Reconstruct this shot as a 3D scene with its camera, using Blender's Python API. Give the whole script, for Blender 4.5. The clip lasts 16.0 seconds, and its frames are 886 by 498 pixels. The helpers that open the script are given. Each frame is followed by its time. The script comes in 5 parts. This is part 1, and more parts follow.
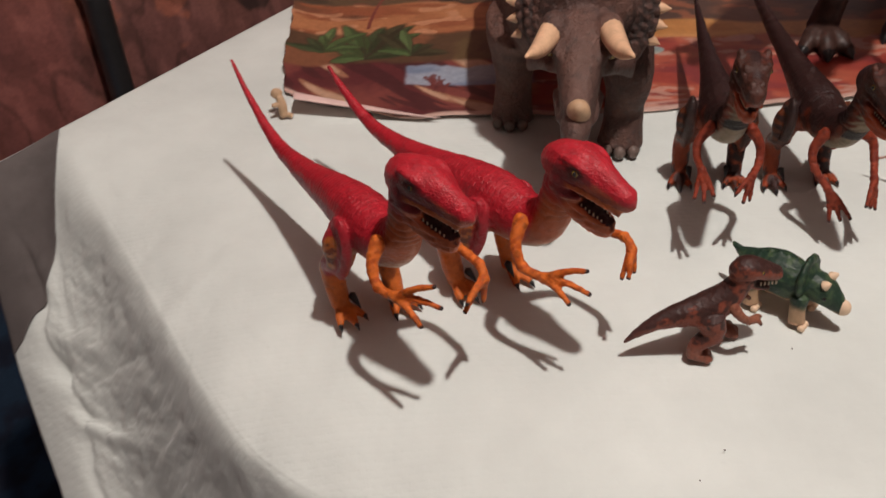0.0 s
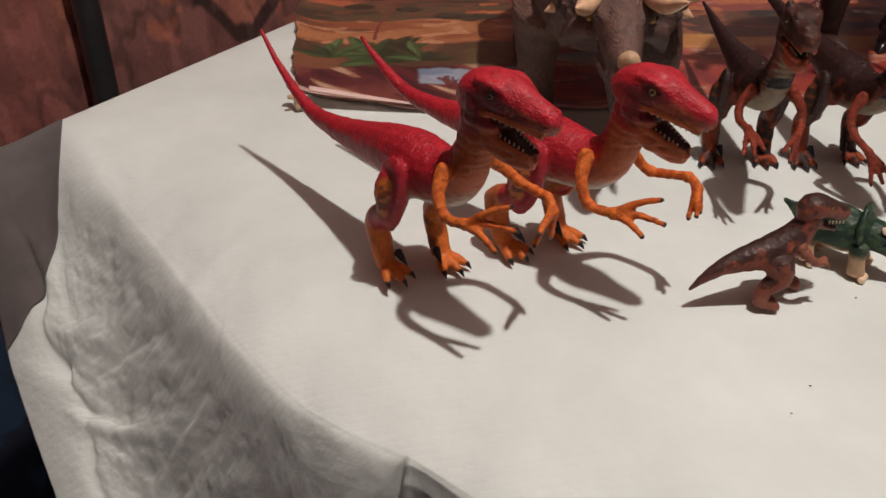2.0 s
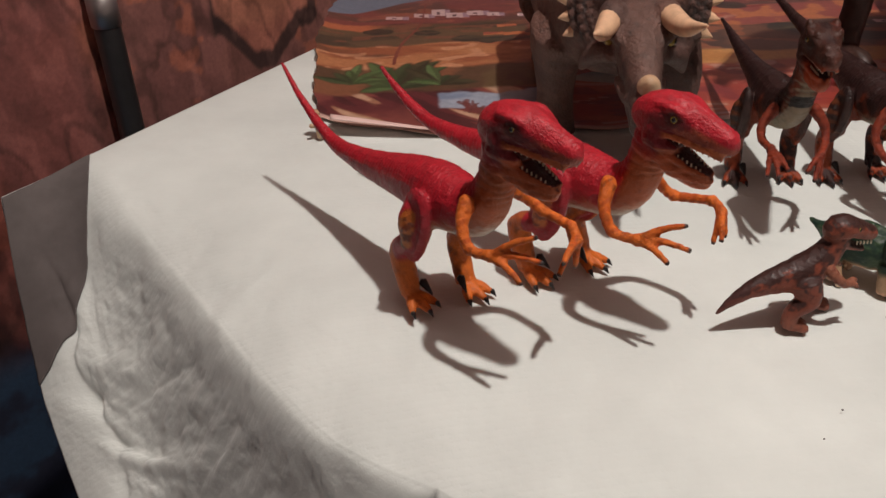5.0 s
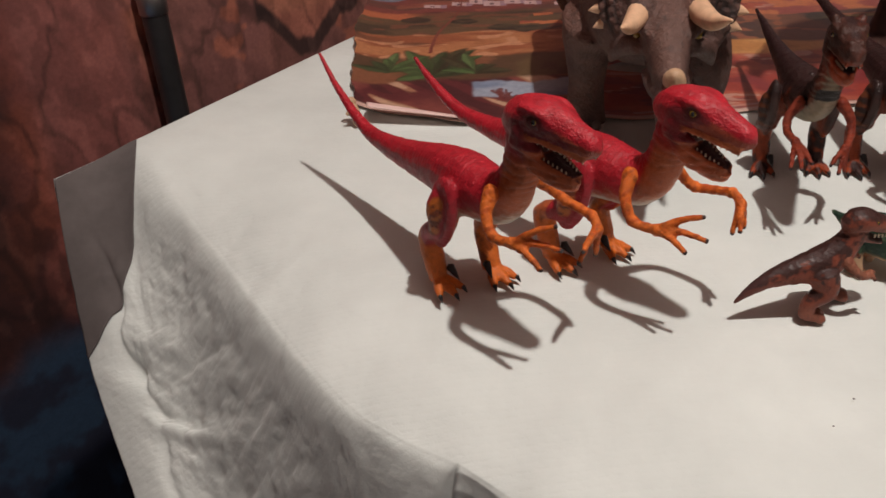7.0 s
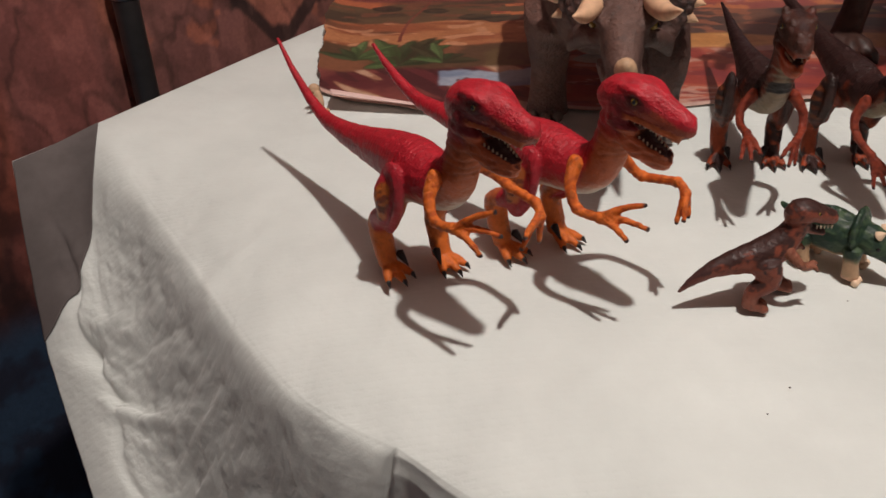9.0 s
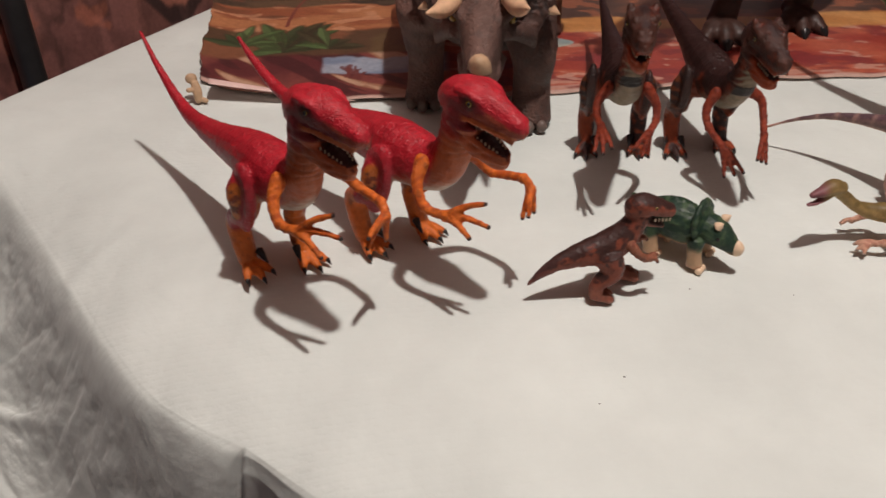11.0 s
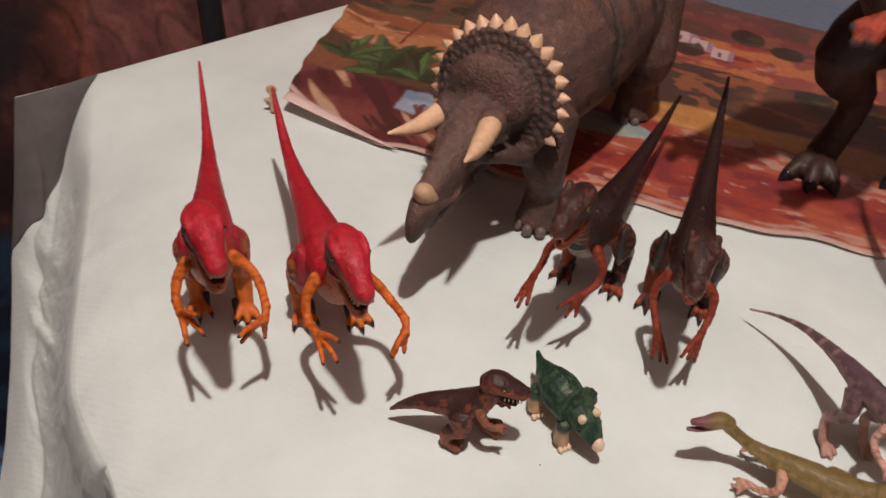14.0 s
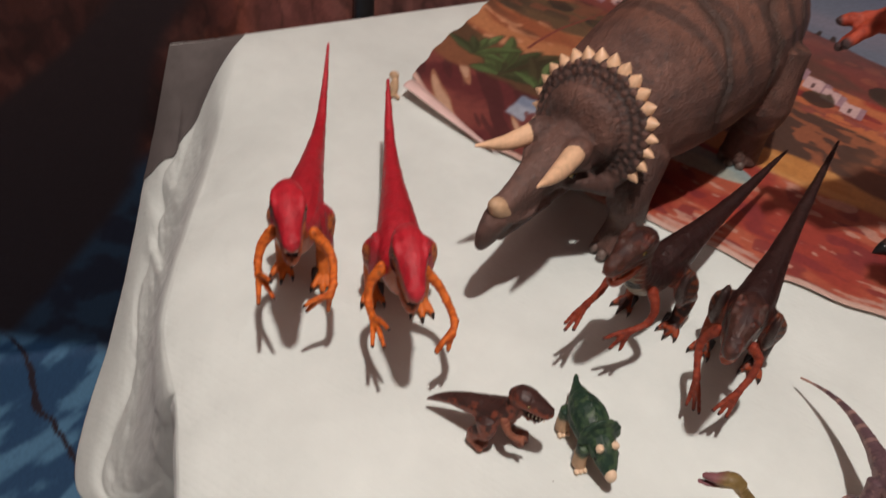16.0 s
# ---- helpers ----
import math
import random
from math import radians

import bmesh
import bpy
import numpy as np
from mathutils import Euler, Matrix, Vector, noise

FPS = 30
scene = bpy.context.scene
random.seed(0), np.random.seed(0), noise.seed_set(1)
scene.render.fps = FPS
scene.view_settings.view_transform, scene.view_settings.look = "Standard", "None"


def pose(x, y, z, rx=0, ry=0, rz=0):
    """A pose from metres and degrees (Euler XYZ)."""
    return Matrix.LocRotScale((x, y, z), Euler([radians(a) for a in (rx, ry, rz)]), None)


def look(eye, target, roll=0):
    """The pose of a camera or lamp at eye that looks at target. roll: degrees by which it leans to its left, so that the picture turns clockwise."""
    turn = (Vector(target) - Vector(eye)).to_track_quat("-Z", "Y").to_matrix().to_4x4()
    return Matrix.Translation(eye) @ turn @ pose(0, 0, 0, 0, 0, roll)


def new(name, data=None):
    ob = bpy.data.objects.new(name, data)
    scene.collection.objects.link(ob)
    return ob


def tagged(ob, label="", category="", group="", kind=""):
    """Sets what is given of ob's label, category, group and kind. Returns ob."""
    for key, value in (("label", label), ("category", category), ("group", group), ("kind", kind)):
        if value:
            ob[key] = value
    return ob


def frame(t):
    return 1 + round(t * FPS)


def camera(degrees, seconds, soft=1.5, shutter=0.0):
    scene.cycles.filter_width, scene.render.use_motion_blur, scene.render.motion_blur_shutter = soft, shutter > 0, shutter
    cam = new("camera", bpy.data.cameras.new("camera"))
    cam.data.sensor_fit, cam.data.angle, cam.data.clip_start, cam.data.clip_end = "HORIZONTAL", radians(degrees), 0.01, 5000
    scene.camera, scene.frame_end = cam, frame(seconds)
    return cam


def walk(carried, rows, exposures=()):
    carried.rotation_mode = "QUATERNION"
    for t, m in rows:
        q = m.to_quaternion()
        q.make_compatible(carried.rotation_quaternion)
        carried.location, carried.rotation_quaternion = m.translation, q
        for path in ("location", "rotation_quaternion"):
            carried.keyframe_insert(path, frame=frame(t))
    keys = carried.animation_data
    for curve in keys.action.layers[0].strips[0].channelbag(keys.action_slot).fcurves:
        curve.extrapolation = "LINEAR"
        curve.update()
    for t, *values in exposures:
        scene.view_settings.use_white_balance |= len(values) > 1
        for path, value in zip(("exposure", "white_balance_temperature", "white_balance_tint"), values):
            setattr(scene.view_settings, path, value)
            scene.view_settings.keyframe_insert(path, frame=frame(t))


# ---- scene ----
cam = camera(55.2, 16.0, 1.5, 0.4)
PATH = [
    (0, (0.043, 0.035, 0.323), (-0.033, 1.597, -0.923), -2.3),
    (0.5, (0.011, 0.043, 0.278), (0.139, 1.692, -0.846), 1.7),
    (1, (0.014, 0.034, 0.259), (0.191, 1.673, -0.873), 1.2),
    (1.5, (-0.007, 0.006, 0.261), (0.11, 1.702, -0.792), 1.4),
    (2, (-0.014, 0.008, 0.252), (0.041, 1.697, -0.817), 0.1),
    (2.5, (-0.008, 0.011, 0.256), (0.041, 1.725, -0.774), -1.3),
    (3, (-0.018, 0.012, 0.257), (0.011, 1.742, -0.746), -1.0),
    (3.5, (-0.023, 0.021, 0.256), (-0.004, 1.744, -0.76), -1.1),
    (4, (-0.02, 0.018, 0.258), (0.011, 1.742, -0.756), -1.9),
    (6.5, (-0.009, 0.001, 0.264), (-0.071, 1.674, -0.831), -2.8),
    (7, (-0.007, -0.003, 0.27), (-0.102, 1.683, -0.801), -3.1),
    (7.5, (-0.008, -0.004, 0.267), (-0.167, 1.656, -0.837), -3.7),
    (8, (-0.003, -0.001, 0.264), (-0.147, 1.662, -0.838), -3.1),
    (8.5, (0.007, -0.005, 0.265), (-0.103, 1.673, -0.818), -2.3),
    (11, (0.062, -0.003, 0.281), (0.122, 1.634, -0.866), -0.5),
    (11.5, (0.087, 0.006, 0.301), (0.138, 1.602, -0.903), 1.4),
    (12, (0.12, 0.038, 0.324), (0.13, 1.59, -0.938), 1.8),
    (12.5, (0.169, 0.075, 0.332), (0.276, 1.588, -0.971), 4.5),
    (13, (0.195, 0.081, 0.368), (0.129, 1.646, -0.876), 1.9),
    (13.5, (0.214, 0.076, 0.382), (-0.13, 1.554, -0.92), -0.8),
    (14, (0.24, 0.074, 0.4), (-0.248, 1.487, -0.929), 3.4),
    (14.5, (0.259, 0.072, 0.417), (-0.388, 1.461, -0.869), 3.5),
    (15, (0.269, 0.07, 0.431), (-0.438, 1.438, -0.845), 5.6),
    (15.5, (0.278, 0.077, 0.442), (-0.464, 1.43, -0.831), 3.1),
    (16, (0.275, 0.081, 0.439), (-0.453, 1.319, -0.953), 6.6),
]
walk(cam, [(t, look(eye, target, roll)) for t, eye, target, roll in PATH])
LAMP, LAMP_WATTS = (0.28, 0.15, 1.3), 58.5

# ---- light ----
world = bpy.data.worlds.new("room_dark")
world.use_nodes = True
world.node_tree.nodes["Background"].inputs[0].default_value = (1.0, 0.86, 0.76, 1)
world.node_tree.nodes["Background"].inputs[1].default_value = 0.02
scene.world = world

bulb = bpy.data.lights.new("ceiling_bulb", "POINT")
bulb.energy, bulb.color, bulb.shadow_soft_size = LAMP_WATTS, (1.0, 0.90, 0.84), 0.022
lamp_ob = new("ceiling_bulb", bulb)
lamp_ob.location = LAMP
tagged(lamp_ob, "warm bare ceiling bulb over the table", "lamp", kind="structure")


# ---- small tools ----
def lattice(ix, iy, iz, seed):
    h = (ix * 374761393 + iy * 668265263 + iz * 2147483647 + seed * 144665) & 0xFFFFFFFF
    h = ((h ^ (h >> 13)) * 1274126177) & 0xFFFFFFFF
    return ((h ^ (h >> 16)) & 0xFFFF) / 65535.0


def value_noise(p, seed=0):
    """Smooth noise from 0 to 1 at the rows of p."""
    p = np.asarray(p, float)
    i = np.floor(p).astype(np.int64)
    f = p - i
    f = f * f * (3 - 2 * f)
    out = np.zeros(len(p))
    for dx in (0, 1):
        for dy in (0, 1):
            for dz in (0, 1):
                w = (f[:, 0] if dx else 1 - f[:, 0]) * (f[:, 1] if dy else 1 - f[:, 1]) * (f[:, 2] if dz else 1 - f[:, 2])
                out += w * lattice(i[:, 0] + dx, i[:, 1] + dy, i[:, 2] + dz, seed)
    return out


def cloudy(p, octaves=4, seed=0):
    p = np.asarray(p, float)
    total, amp, out = 0.0, 1.0, np.zeros(len(p))
    for n in range(octaves):
        out += amp * value_noise(p * 2**n + 17.3 * n, seed + n)
        total += amp
        amp *= 0.5
    return out / total


def step(x, a, b):
    t = np.clip((x - a) / (b - a), 0, 1)
    return t * t * (3 - 2 * t)


def mix(a, b, w):
    w = np.asarray(w)[:, None]
    return np.asarray(a) * (1 - w) + np.asarray(b) * w


def smooth_line(points, times=5):
    """Catmull-Rom through rows of numbers."""
    p = np.array(points, float)
    q = np.vstack([2 * p[0] - p[1], p, 2 * p[-1] - p[-2]])
    out = []
    for n in range(1, len(q) - 2):
        a, b, c, d = q[n - 1 : n + 3]
        for k in range(times):
            t = k / times
            out.append(0.5 * (2 * b + (c - a) * t + (2 * a - 5 * b + 4 * c - d) * t**2 + (3 * b - a - 3 * c + d) * t**3))
    out.append(p[-1])
    return np.array(out)


def tube(bm, stations, seg=12, times=5):
    """A limb: rows of x, y, z, half width, half height."""
    rows = smooth_line([(*s, s[3])[:5] if len(s) == 4 else s for s in stations], times)
    rows[:, 3:] = np.maximum(rows[:, 3:], 0.0004)
    side, rings = None, []
    for n, row in enumerate(rows):
        here = rows[:, :3]
        ahead = Vector(here[min(n + 1, len(rows) - 1)] - here[max(n - 1, 0)]).normalized()
        if side is None:
            side = ahead.cross(Vector((0, 0, 1)))
            side = side if side.length > 0.1 else Vector((0, 1, 0))
        side = (side - ahead * side.dot(ahead)).normalized()
        up = side.cross(ahead)
        rings.append([bm.verts.new(Vector(row[:3]) + side * (row[3] * math.cos(a)) + up * (row[4] * math.sin(a))) for a in (2 * math.pi * k / seg for k in range(seg))])
    for a, b in zip(rings, rings[1:]):
        for k in range(seg):
            bm.faces.new((a[k], a[(k + 1) % seg], b[(k + 1) % seg], b[k]))
    for ring, row, sign in ((rings[0], 0, -1), (rings[-1], -1, 1)):
        near = 1 if row == 0 else -2
        out = Vector(rows[row, :3] - rows[near, :3]).normalized() * min(rows[row, 3:]) * 0.7
        tip = bm.verts.new(Vector(rows[row, :3]) + out)
        for k in range(seg):
            bm.faces.new((ring[k], ring[(k + 1) % seg], tip) if sign > 0 else (ring[(k + 1) % seg], ring[k], tip))
    return bm


def blob(bm, c, r, turn=(0, 0, 0), u=16, v=10):
    m = Matrix.LocRotScale(c, Euler([radians(a) for a in turn]), Vector(r))
    bmesh.ops.create_uvsphere(bm, u_segments=u, v_segments=v, radius=1.0, matrix=m)
    return bm


def mesh_of(name, bm):
    bmesh.ops.recalc_face_normals(bm, faces=bm.faces)
    me = bpy.data.meshes.new(name)
    bm.to_mesh(me)
    bm.free()
    me.polygons.foreach_set("use_smooth", np.ones(len(me.polygons), bool))
    return me


def fused(name, bm, voxel=0.0011, rounds=4, factor=0.5):
    """The pieces of bm grown together into one skin."""
    ob = new("raw", mesh_of("raw", bm))
    grow = ob.modifiers.new("grow", "REMESH")
    grow.mode, grow.voxel_size = "VOXEL", voxel
    soft = ob.modifiers.new("soft", "SMOOTH")
    soft.iterations, soft.factor = rounds, factor
    me = bpy.data.meshes.new_from_object(ob.evaluated_get(bpy.context.evaluated_depsgraph_get()))
    me.name = name
    raw = ob.data
    bpy.data.objects.remove(ob)
    bpy.data.meshes.remove(raw)
    me.polygons.foreach_set("use_smooth", np.ones(len(me.polygons), bool))
    return me


def places(me):
    co, no = np.empty(3 * len(me.vertices)), np.empty(3 * len(me.vertices))
    me.vertices.foreach_get("co", co)
    me.vertices.foreach_get("normal", no)
    return co.reshape(-1, 3), no.reshape(-1, 3)


def painted(me, colours):
    """Lays colours, a row for each vertex, on the mesh as its paint."""
    layer = me.color_attributes.new("paint", "FLOAT_COLOR", "POINT")
    layer.data.foreach_set("color", np.c_[np.clip(colours, 0, 1), np.ones(len(colours))].astype(np.float32).ravel())
    return me


def swell(me, amount, scale, seed=0, octaves=3):
    """Uneven skin: moves the vertices along their normals."""
    co, no = places(me)
    co = co + no * (amount * (cloudy(co * scale, octaves, seed) - 0.5))[:, None]
    me.vertices.foreach_set("co", co.ravel())
    me.update()
    return me


def thing(name, label, category, m, group=""):
    ob = new(name)
    ob.empty_display_size = 0.02
    ob.matrix_basis = m
    return tagged(ob, label, category, group)


def part(name, me, material, parent, label=""):
    """One mesh under a thing or a part; me is a mesh or a bmesh."""
    me = mesh_of(name, me) if isinstance(me, bmesh.types.BMesh) else me
    ob = new(name, me)
    if not me.materials:
        me.materials.append(material)
    ob.parent = parent
    return tagged(ob, label) if label else ob


def solid(name, me, material, label, category, kind="", m=None):
    ob = new(name, mesh_of(name, me) if isinstance(me, bmesh.types.BMesh) else me)
    ob.data.materials.append(material)
    if m is not None:
        ob.matrix_basis = m
    return tagged(ob, label, category, kind=kind)


def sheet(name, xs, ys, place, keep=None):
    """A grid over xs and ys, each node laid at place(x, y); keep tells which nodes stay."""
    x, y = (a.ravel() for a in np.meshgrid(xs, ys))
    co = place(x, y)
    n, k = len(xs), np.arange(len(x)).reshape(len(ys), len(xs))
    quads = np.stack([k[:-1, :-1], k[:-1, 1:], k[1:, 1:], k[1:, :-1]], -1).reshape(-1, 4)
    if keep is not None:
        quads = quads[keep(x, y)[quads].all(1)]
    used, quads = np.unique(quads, return_inverse=True)
    me = bpy.data.meshes.new(name)
    me.from_pydata(co[used].tolist(), [], quads.reshape(-1, 4).tolist())
    me.polygons.foreach_set("use_smooth", np.ones(len(me.polygons), bool))
    return me, x[used], y[used]


# ---- materials ----
def shader(name, rough=0.5, coat=0.0, metal=0.0):
    mat = bpy.data.materials.new(name)
    mat.use_nodes = True
    t = mat.node_tree
    b = t.nodes["Principled BSDF"]
    b.inputs["Roughness"].default_value, b.inputs["Metallic"].default_value = rough, metal
    b.inputs["Coat Weight"].default_value = coat
    b.inputs["Coat Roughness"].default_value = 0.25
    return mat, t, b


def node(t, kind, **values):
    n = t.nodes.new(kind)
    for key, v in values.items():
        n.inputs[key.replace("_", " ")].default_value = v
    return n


def varied(t, b, source, scale, low, high, detail=4):
    """Multiplies the colour by a noise between low and high."""
    tc = t.nodes.new("ShaderNodeTexCoord")
    ns = node(t, "ShaderNodeTexNoise", Scale=scale, Detail=detail, Roughness=0.6)
    mr = node(t, "ShaderNodeMapRange", From_Min=0.3, From_Max=0.7, To_Min=low, To_Max=high)
    mx = t.nodes.new("ShaderNodeMix")
    mx.data_type, mx.blend_type = "RGBA", "MULTIPLY"
    mx.inputs[0].default_value = 1.0
    t.links.new(tc.outputs["Object"], ns.inputs["Vector"])
    t.links.new(ns.outputs["Fac"], mr.inputs["Value"])
    t.links.new(source, mx.inputs[6])
    t.links.new(mr.outputs[0], mx.inputs[7])
    t.links.new(mx.outputs[2], b.inputs["Base Color"])
    return tc, mx


def toy_paint(name, rough, cells, wrinkles, strength, depth, coat=0.0, plain=None):
    """Moulded and painted plastic or rubber: paint from the mesh (or one colour), fine scales and wrinkles as relief."""
    mat, t, b = shader(name, rough, coat)
    if plain is None:
        src = t.nodes.new("ShaderNodeVertexColor")
        src.layer_name = "paint"
    else:
        src = t.nodes.new("ShaderNodeRGB")
        src.outputs[0].default_value = (*plain, 1)
    tc, _ = varied(t, b, src.outputs[0], 160, 0.8, 1.15)
    vo = node(t, "ShaderNodeTexVoronoi", Scale=cells, Randomness=0.9)
    ns = node(t, "ShaderNodeTexNoise", Scale=wrinkles, Detail=5.0, Roughness=0.65, Distortion=1.6)
    add = t.nodes.new("ShaderNodeMath")
    add.operation = "MULTIPLY_ADD"
    add.inputs[1].default_value = 0.35
    bump = node(t, "ShaderNodeBump", Strength=strength, Distance=depth)
    t.links.new(tc.outputs["Object"], vo.inputs["Vector"])
    t.links.new(tc.outputs["Object"], ns.inputs["Vector"])
    t.links.new(vo.outputs["Distance"], add.inputs[0])
    t.links.new(ns.outputs["Fac"], add.inputs[2])
    t.links.new(add.outputs[0], bump.inputs["Height"])
    t.links.new(bump.outputs[0], b.inputs["Normal"])
    mr = node(t, "ShaderNodeMapRange", From_Min=0.3, From_Max=0.7, To_Min=rough - 0.08, To_Max=rough + 0.12)
    t.links.new(ns.outputs["Fac"], mr.inputs["Value"])
    t.links.new(mr.outputs[0], b.inputs["Roughness"])
    return mat


def cloth_stuff():
    mat, t, b = shader("white_cloth", 0.85)
    b.inputs["Sheen Weight"].default_value = 0.15
    src = t.nodes.new("ShaderNodeRGB")
    src.outputs[0].default_value = (0.652, 0.712, 0.684, 1)
    tc, _ = varied(t, b, src.outputs[0], 11, 0.90, 1.06, 6)
    weave = node(t, "ShaderNodeTexNoise", Scale=900.0, Detail=2.0)
    creases = node(t, "ShaderNodeTexNoise", Scale=20.0, Detail=4.0, Roughness=0.48, Distortion=0.25)
    key = node(t, "ShaderNodeTexBrick", Scale=60.0, Mortar_Size=0.12, Mortar_Smooth=0.6)
    for n in (weave, creases, key):
        t.links.new(tc.outputs["Object"], n.inputs["Vector"])
    b1 = node(t, "ShaderNodeBump", Strength=0.18, Distance=0.0006)
    b2 = node(t, "ShaderNodeBump", Strength=0.5, Distance=0.008)
    b3 = node(t, "ShaderNodeBump", Strength=0.12, Distance=0.0006)
    t.links.new(weave.outputs["Fac"], b1.inputs["Height"])
    t.links.new(creases.outputs["Fac"], b2.inputs["Height"])
    t.links.new(key.outputs["Fac"], b3.inputs["Height"])
    t.links.new(b3.outputs[0], b2.inputs["Normal"])
    t.links.new(b2.outputs[0], b1.inputs["Normal"])
    t.links.new(b1.outputs[0], b.inputs["Normal"])
    return mat


def print_stuff(name, rough, coat, bump_scale, strength, depth):
    mat, t, b = shader(name, rough, coat)
    src = t.nodes.new("ShaderNodeVertexColor")
    src.layer_name = "paint"
    tc, _ = varied(t, b, src.outputs[0], 220, 0.86, 1.1)
    ns = node(t, "ShaderNodeTexNoise", Scale=bump_scale, Detail=4.0)
    bump = node(t, "ShaderNodeBump", Strength=strength, Distance=depth)
    t.links.new(tc.outputs["Object"], ns.inputs["Vector"])
    t.links.new(ns.outputs["Fac"], bump.inputs["Height"])
    t.links.new(bump.outputs[0], b.inputs["Normal"])
    return mat


def plain_stuff(name, colour, rough=0.6, metal=0.0, scale=30, low=0.85, high=1.1):
    mat, t, b = shader(name, rough, 0.0, metal)
    src = t.nodes.new("ShaderNodeRGB")
    src.outputs[0].default_value = (*colour, 1)
    varied(t, b, src.outputs[0], scale, low, high)
    return mat


CLOTH = cloth_stuff()
PRINT = print_stuff("printed_paper", 0.42, 0.15, 14, 0.25, 0.006)
MURAL = print_stuff("painted_backdrop", 0.75, 0.0, 60, 0.4, 0.004)
RAPTOR_SKIN = toy_paint("raptor_plastic", 0.36, 800, 330, 0.75, 0.0010, 0.03)
ARM_SKIN = toy_paint("arm_plastic", 0.46, 900, 420, 0.8, 0.0010, 0.0)
RUBBER = toy_paint("grey_rubber", 0.5, 460, 210, 0.85, 0.0018)
BABY_SKIN = toy_paint("small_toy_plastic", 0.5, 900, 420, 0.4, 0.0006, 0.05)
IVORY = toy_paint("ivory_paint", 0.45, 300, 200, 0.2, 0.0005, 0.0, (0.66, 0.425, 0.265))
for mat in (RAPTOR_SKIN, ARM_SKIN, RUBBER, BABY_SKIN):
    for n in mat.node_tree.nodes:
        if n.type == 'BSDF_PRINCIPLED':
            n.inputs["Specular IOR Level"].default_value = 0.33
TOOTH = plain_stuff("tooth_paint", (0.62, 0.52, 0.38), 0.45)
EYE = plain_stuff("eye_paint", (0.26, 0.17, 0.03), 0.2)
HORN = toy_paint("brown_horn_paint", 0.5, 500, 260, 0.5, 0.0008, 0.0, (0.50, 0.33, 0.20))
PUPIL = plain_stuff("black_gloss", (0.008, 0.008, 0.008), 0.12)
BLACK = plain_stuff("black_lacquer", (0.012, 0.011, 0.012), 0.28)
CHROME = plain_stuff("dull_steel", (0.42, 0.40, 0.39), 0.35, 0.9)
CREAM = plain_stuff("cream_plastic", (0.74, 0.55, 0.38), 0.5)
PAPER = plain_stuff("paper_back", (0.72, 0.52, 0.48), 0.7)
POLE = plain_stuff("black_steel", (0.10, 0.098, 0.10), 0.3, 0.75)
BOUNCE_PLASTER = plain_stuff("bounce_plaster", (0.50, 0.385, 0.365), 0.9, 0.0, 3)
SHADE_GREY = plain_stuff("cloth_shade_paint", (0.105, 0.092, 0.089), 0.9, 0.0, 60)
FLOOR = plain_stuff("dark_floor", (0.05, 0.055, 0.08), 0.6, 0.0, 6)
WOOD = plain_stuff("table_wood", (0.12, 0.06, 0.03), 0.5, 0.0, 20)
CRUMB = plain_stuff("dark_crumb", (0.03, 0.02, 0.015), 0.8)

# ---- the table and its cloth ----
# the rounded table edge, and below it the cloth's hem, which stands off from the table
EDGE = smooth_line([(-0.272, 0.592, 0), (-0.222, 0.520, 0), (-0.172, 0.449, 0), (-0.134, 0.393, 0), (-0.098, 0.340, 0), (-0.066, 0.301, 0), (-0.026, 0.273, 0), (-0.018, 0.268, 0), (0.008, 0.246, 0), (0.048, 0.209, 0), (0.120, 0.130, 0), (0.300, -0.020, 0)], 30)
HEM = smooth_line([(-0.316, 0.535, -0.004), (-0.309, 0.506, -0.056), (-0.296, 0.472, -0.098), (-0.278, 0.437, -0.131), (-0.254, 0.398, -0.158), (-0.222, 0.345, -0.188), (-0.150, 0.240, -0.232), (-0.030, 0.255, -0.200), (-0.003, 0.232, -0.220), (0.037, 0.196, -0.220), (0.110, 0.119, -0.220), (0.290, -0.031, -0.220)], 30)
FAR = smooth_line([(0.118, 1.220, 0), (0.300, 1.220, 0), (0.500, 1.220, 0), (0.700, 1.220, 0), (0.800, 1.215, 0), (0.900, 1.210, 0), (1.050, 1.100, 0), (1.050, 0.900, 0), (1.050, 0.700, 0), (1.050, 0.450, 0), (1.050, 0.200, 0), (1.050, -0.020, 0)], 30)
OUT = np.array((-0.850, 0.527, 0.0))
FLARE = smooth_line([(0, 0), (0.05, 0.022), (0.11, 0.095), (0.20, 0.260), (0.35, 0.530), (0.50, 0.745), (0.62, 0.850), (0.74, 0.905), (0.86, 0.945), (1, 1)], 6).T


def along_line(line, s):
    k = s * (len(line) - 1)
    return np.stack([np.interp(k, np.arange(len(line)), line[:, c]) for c in range(3)], -1)


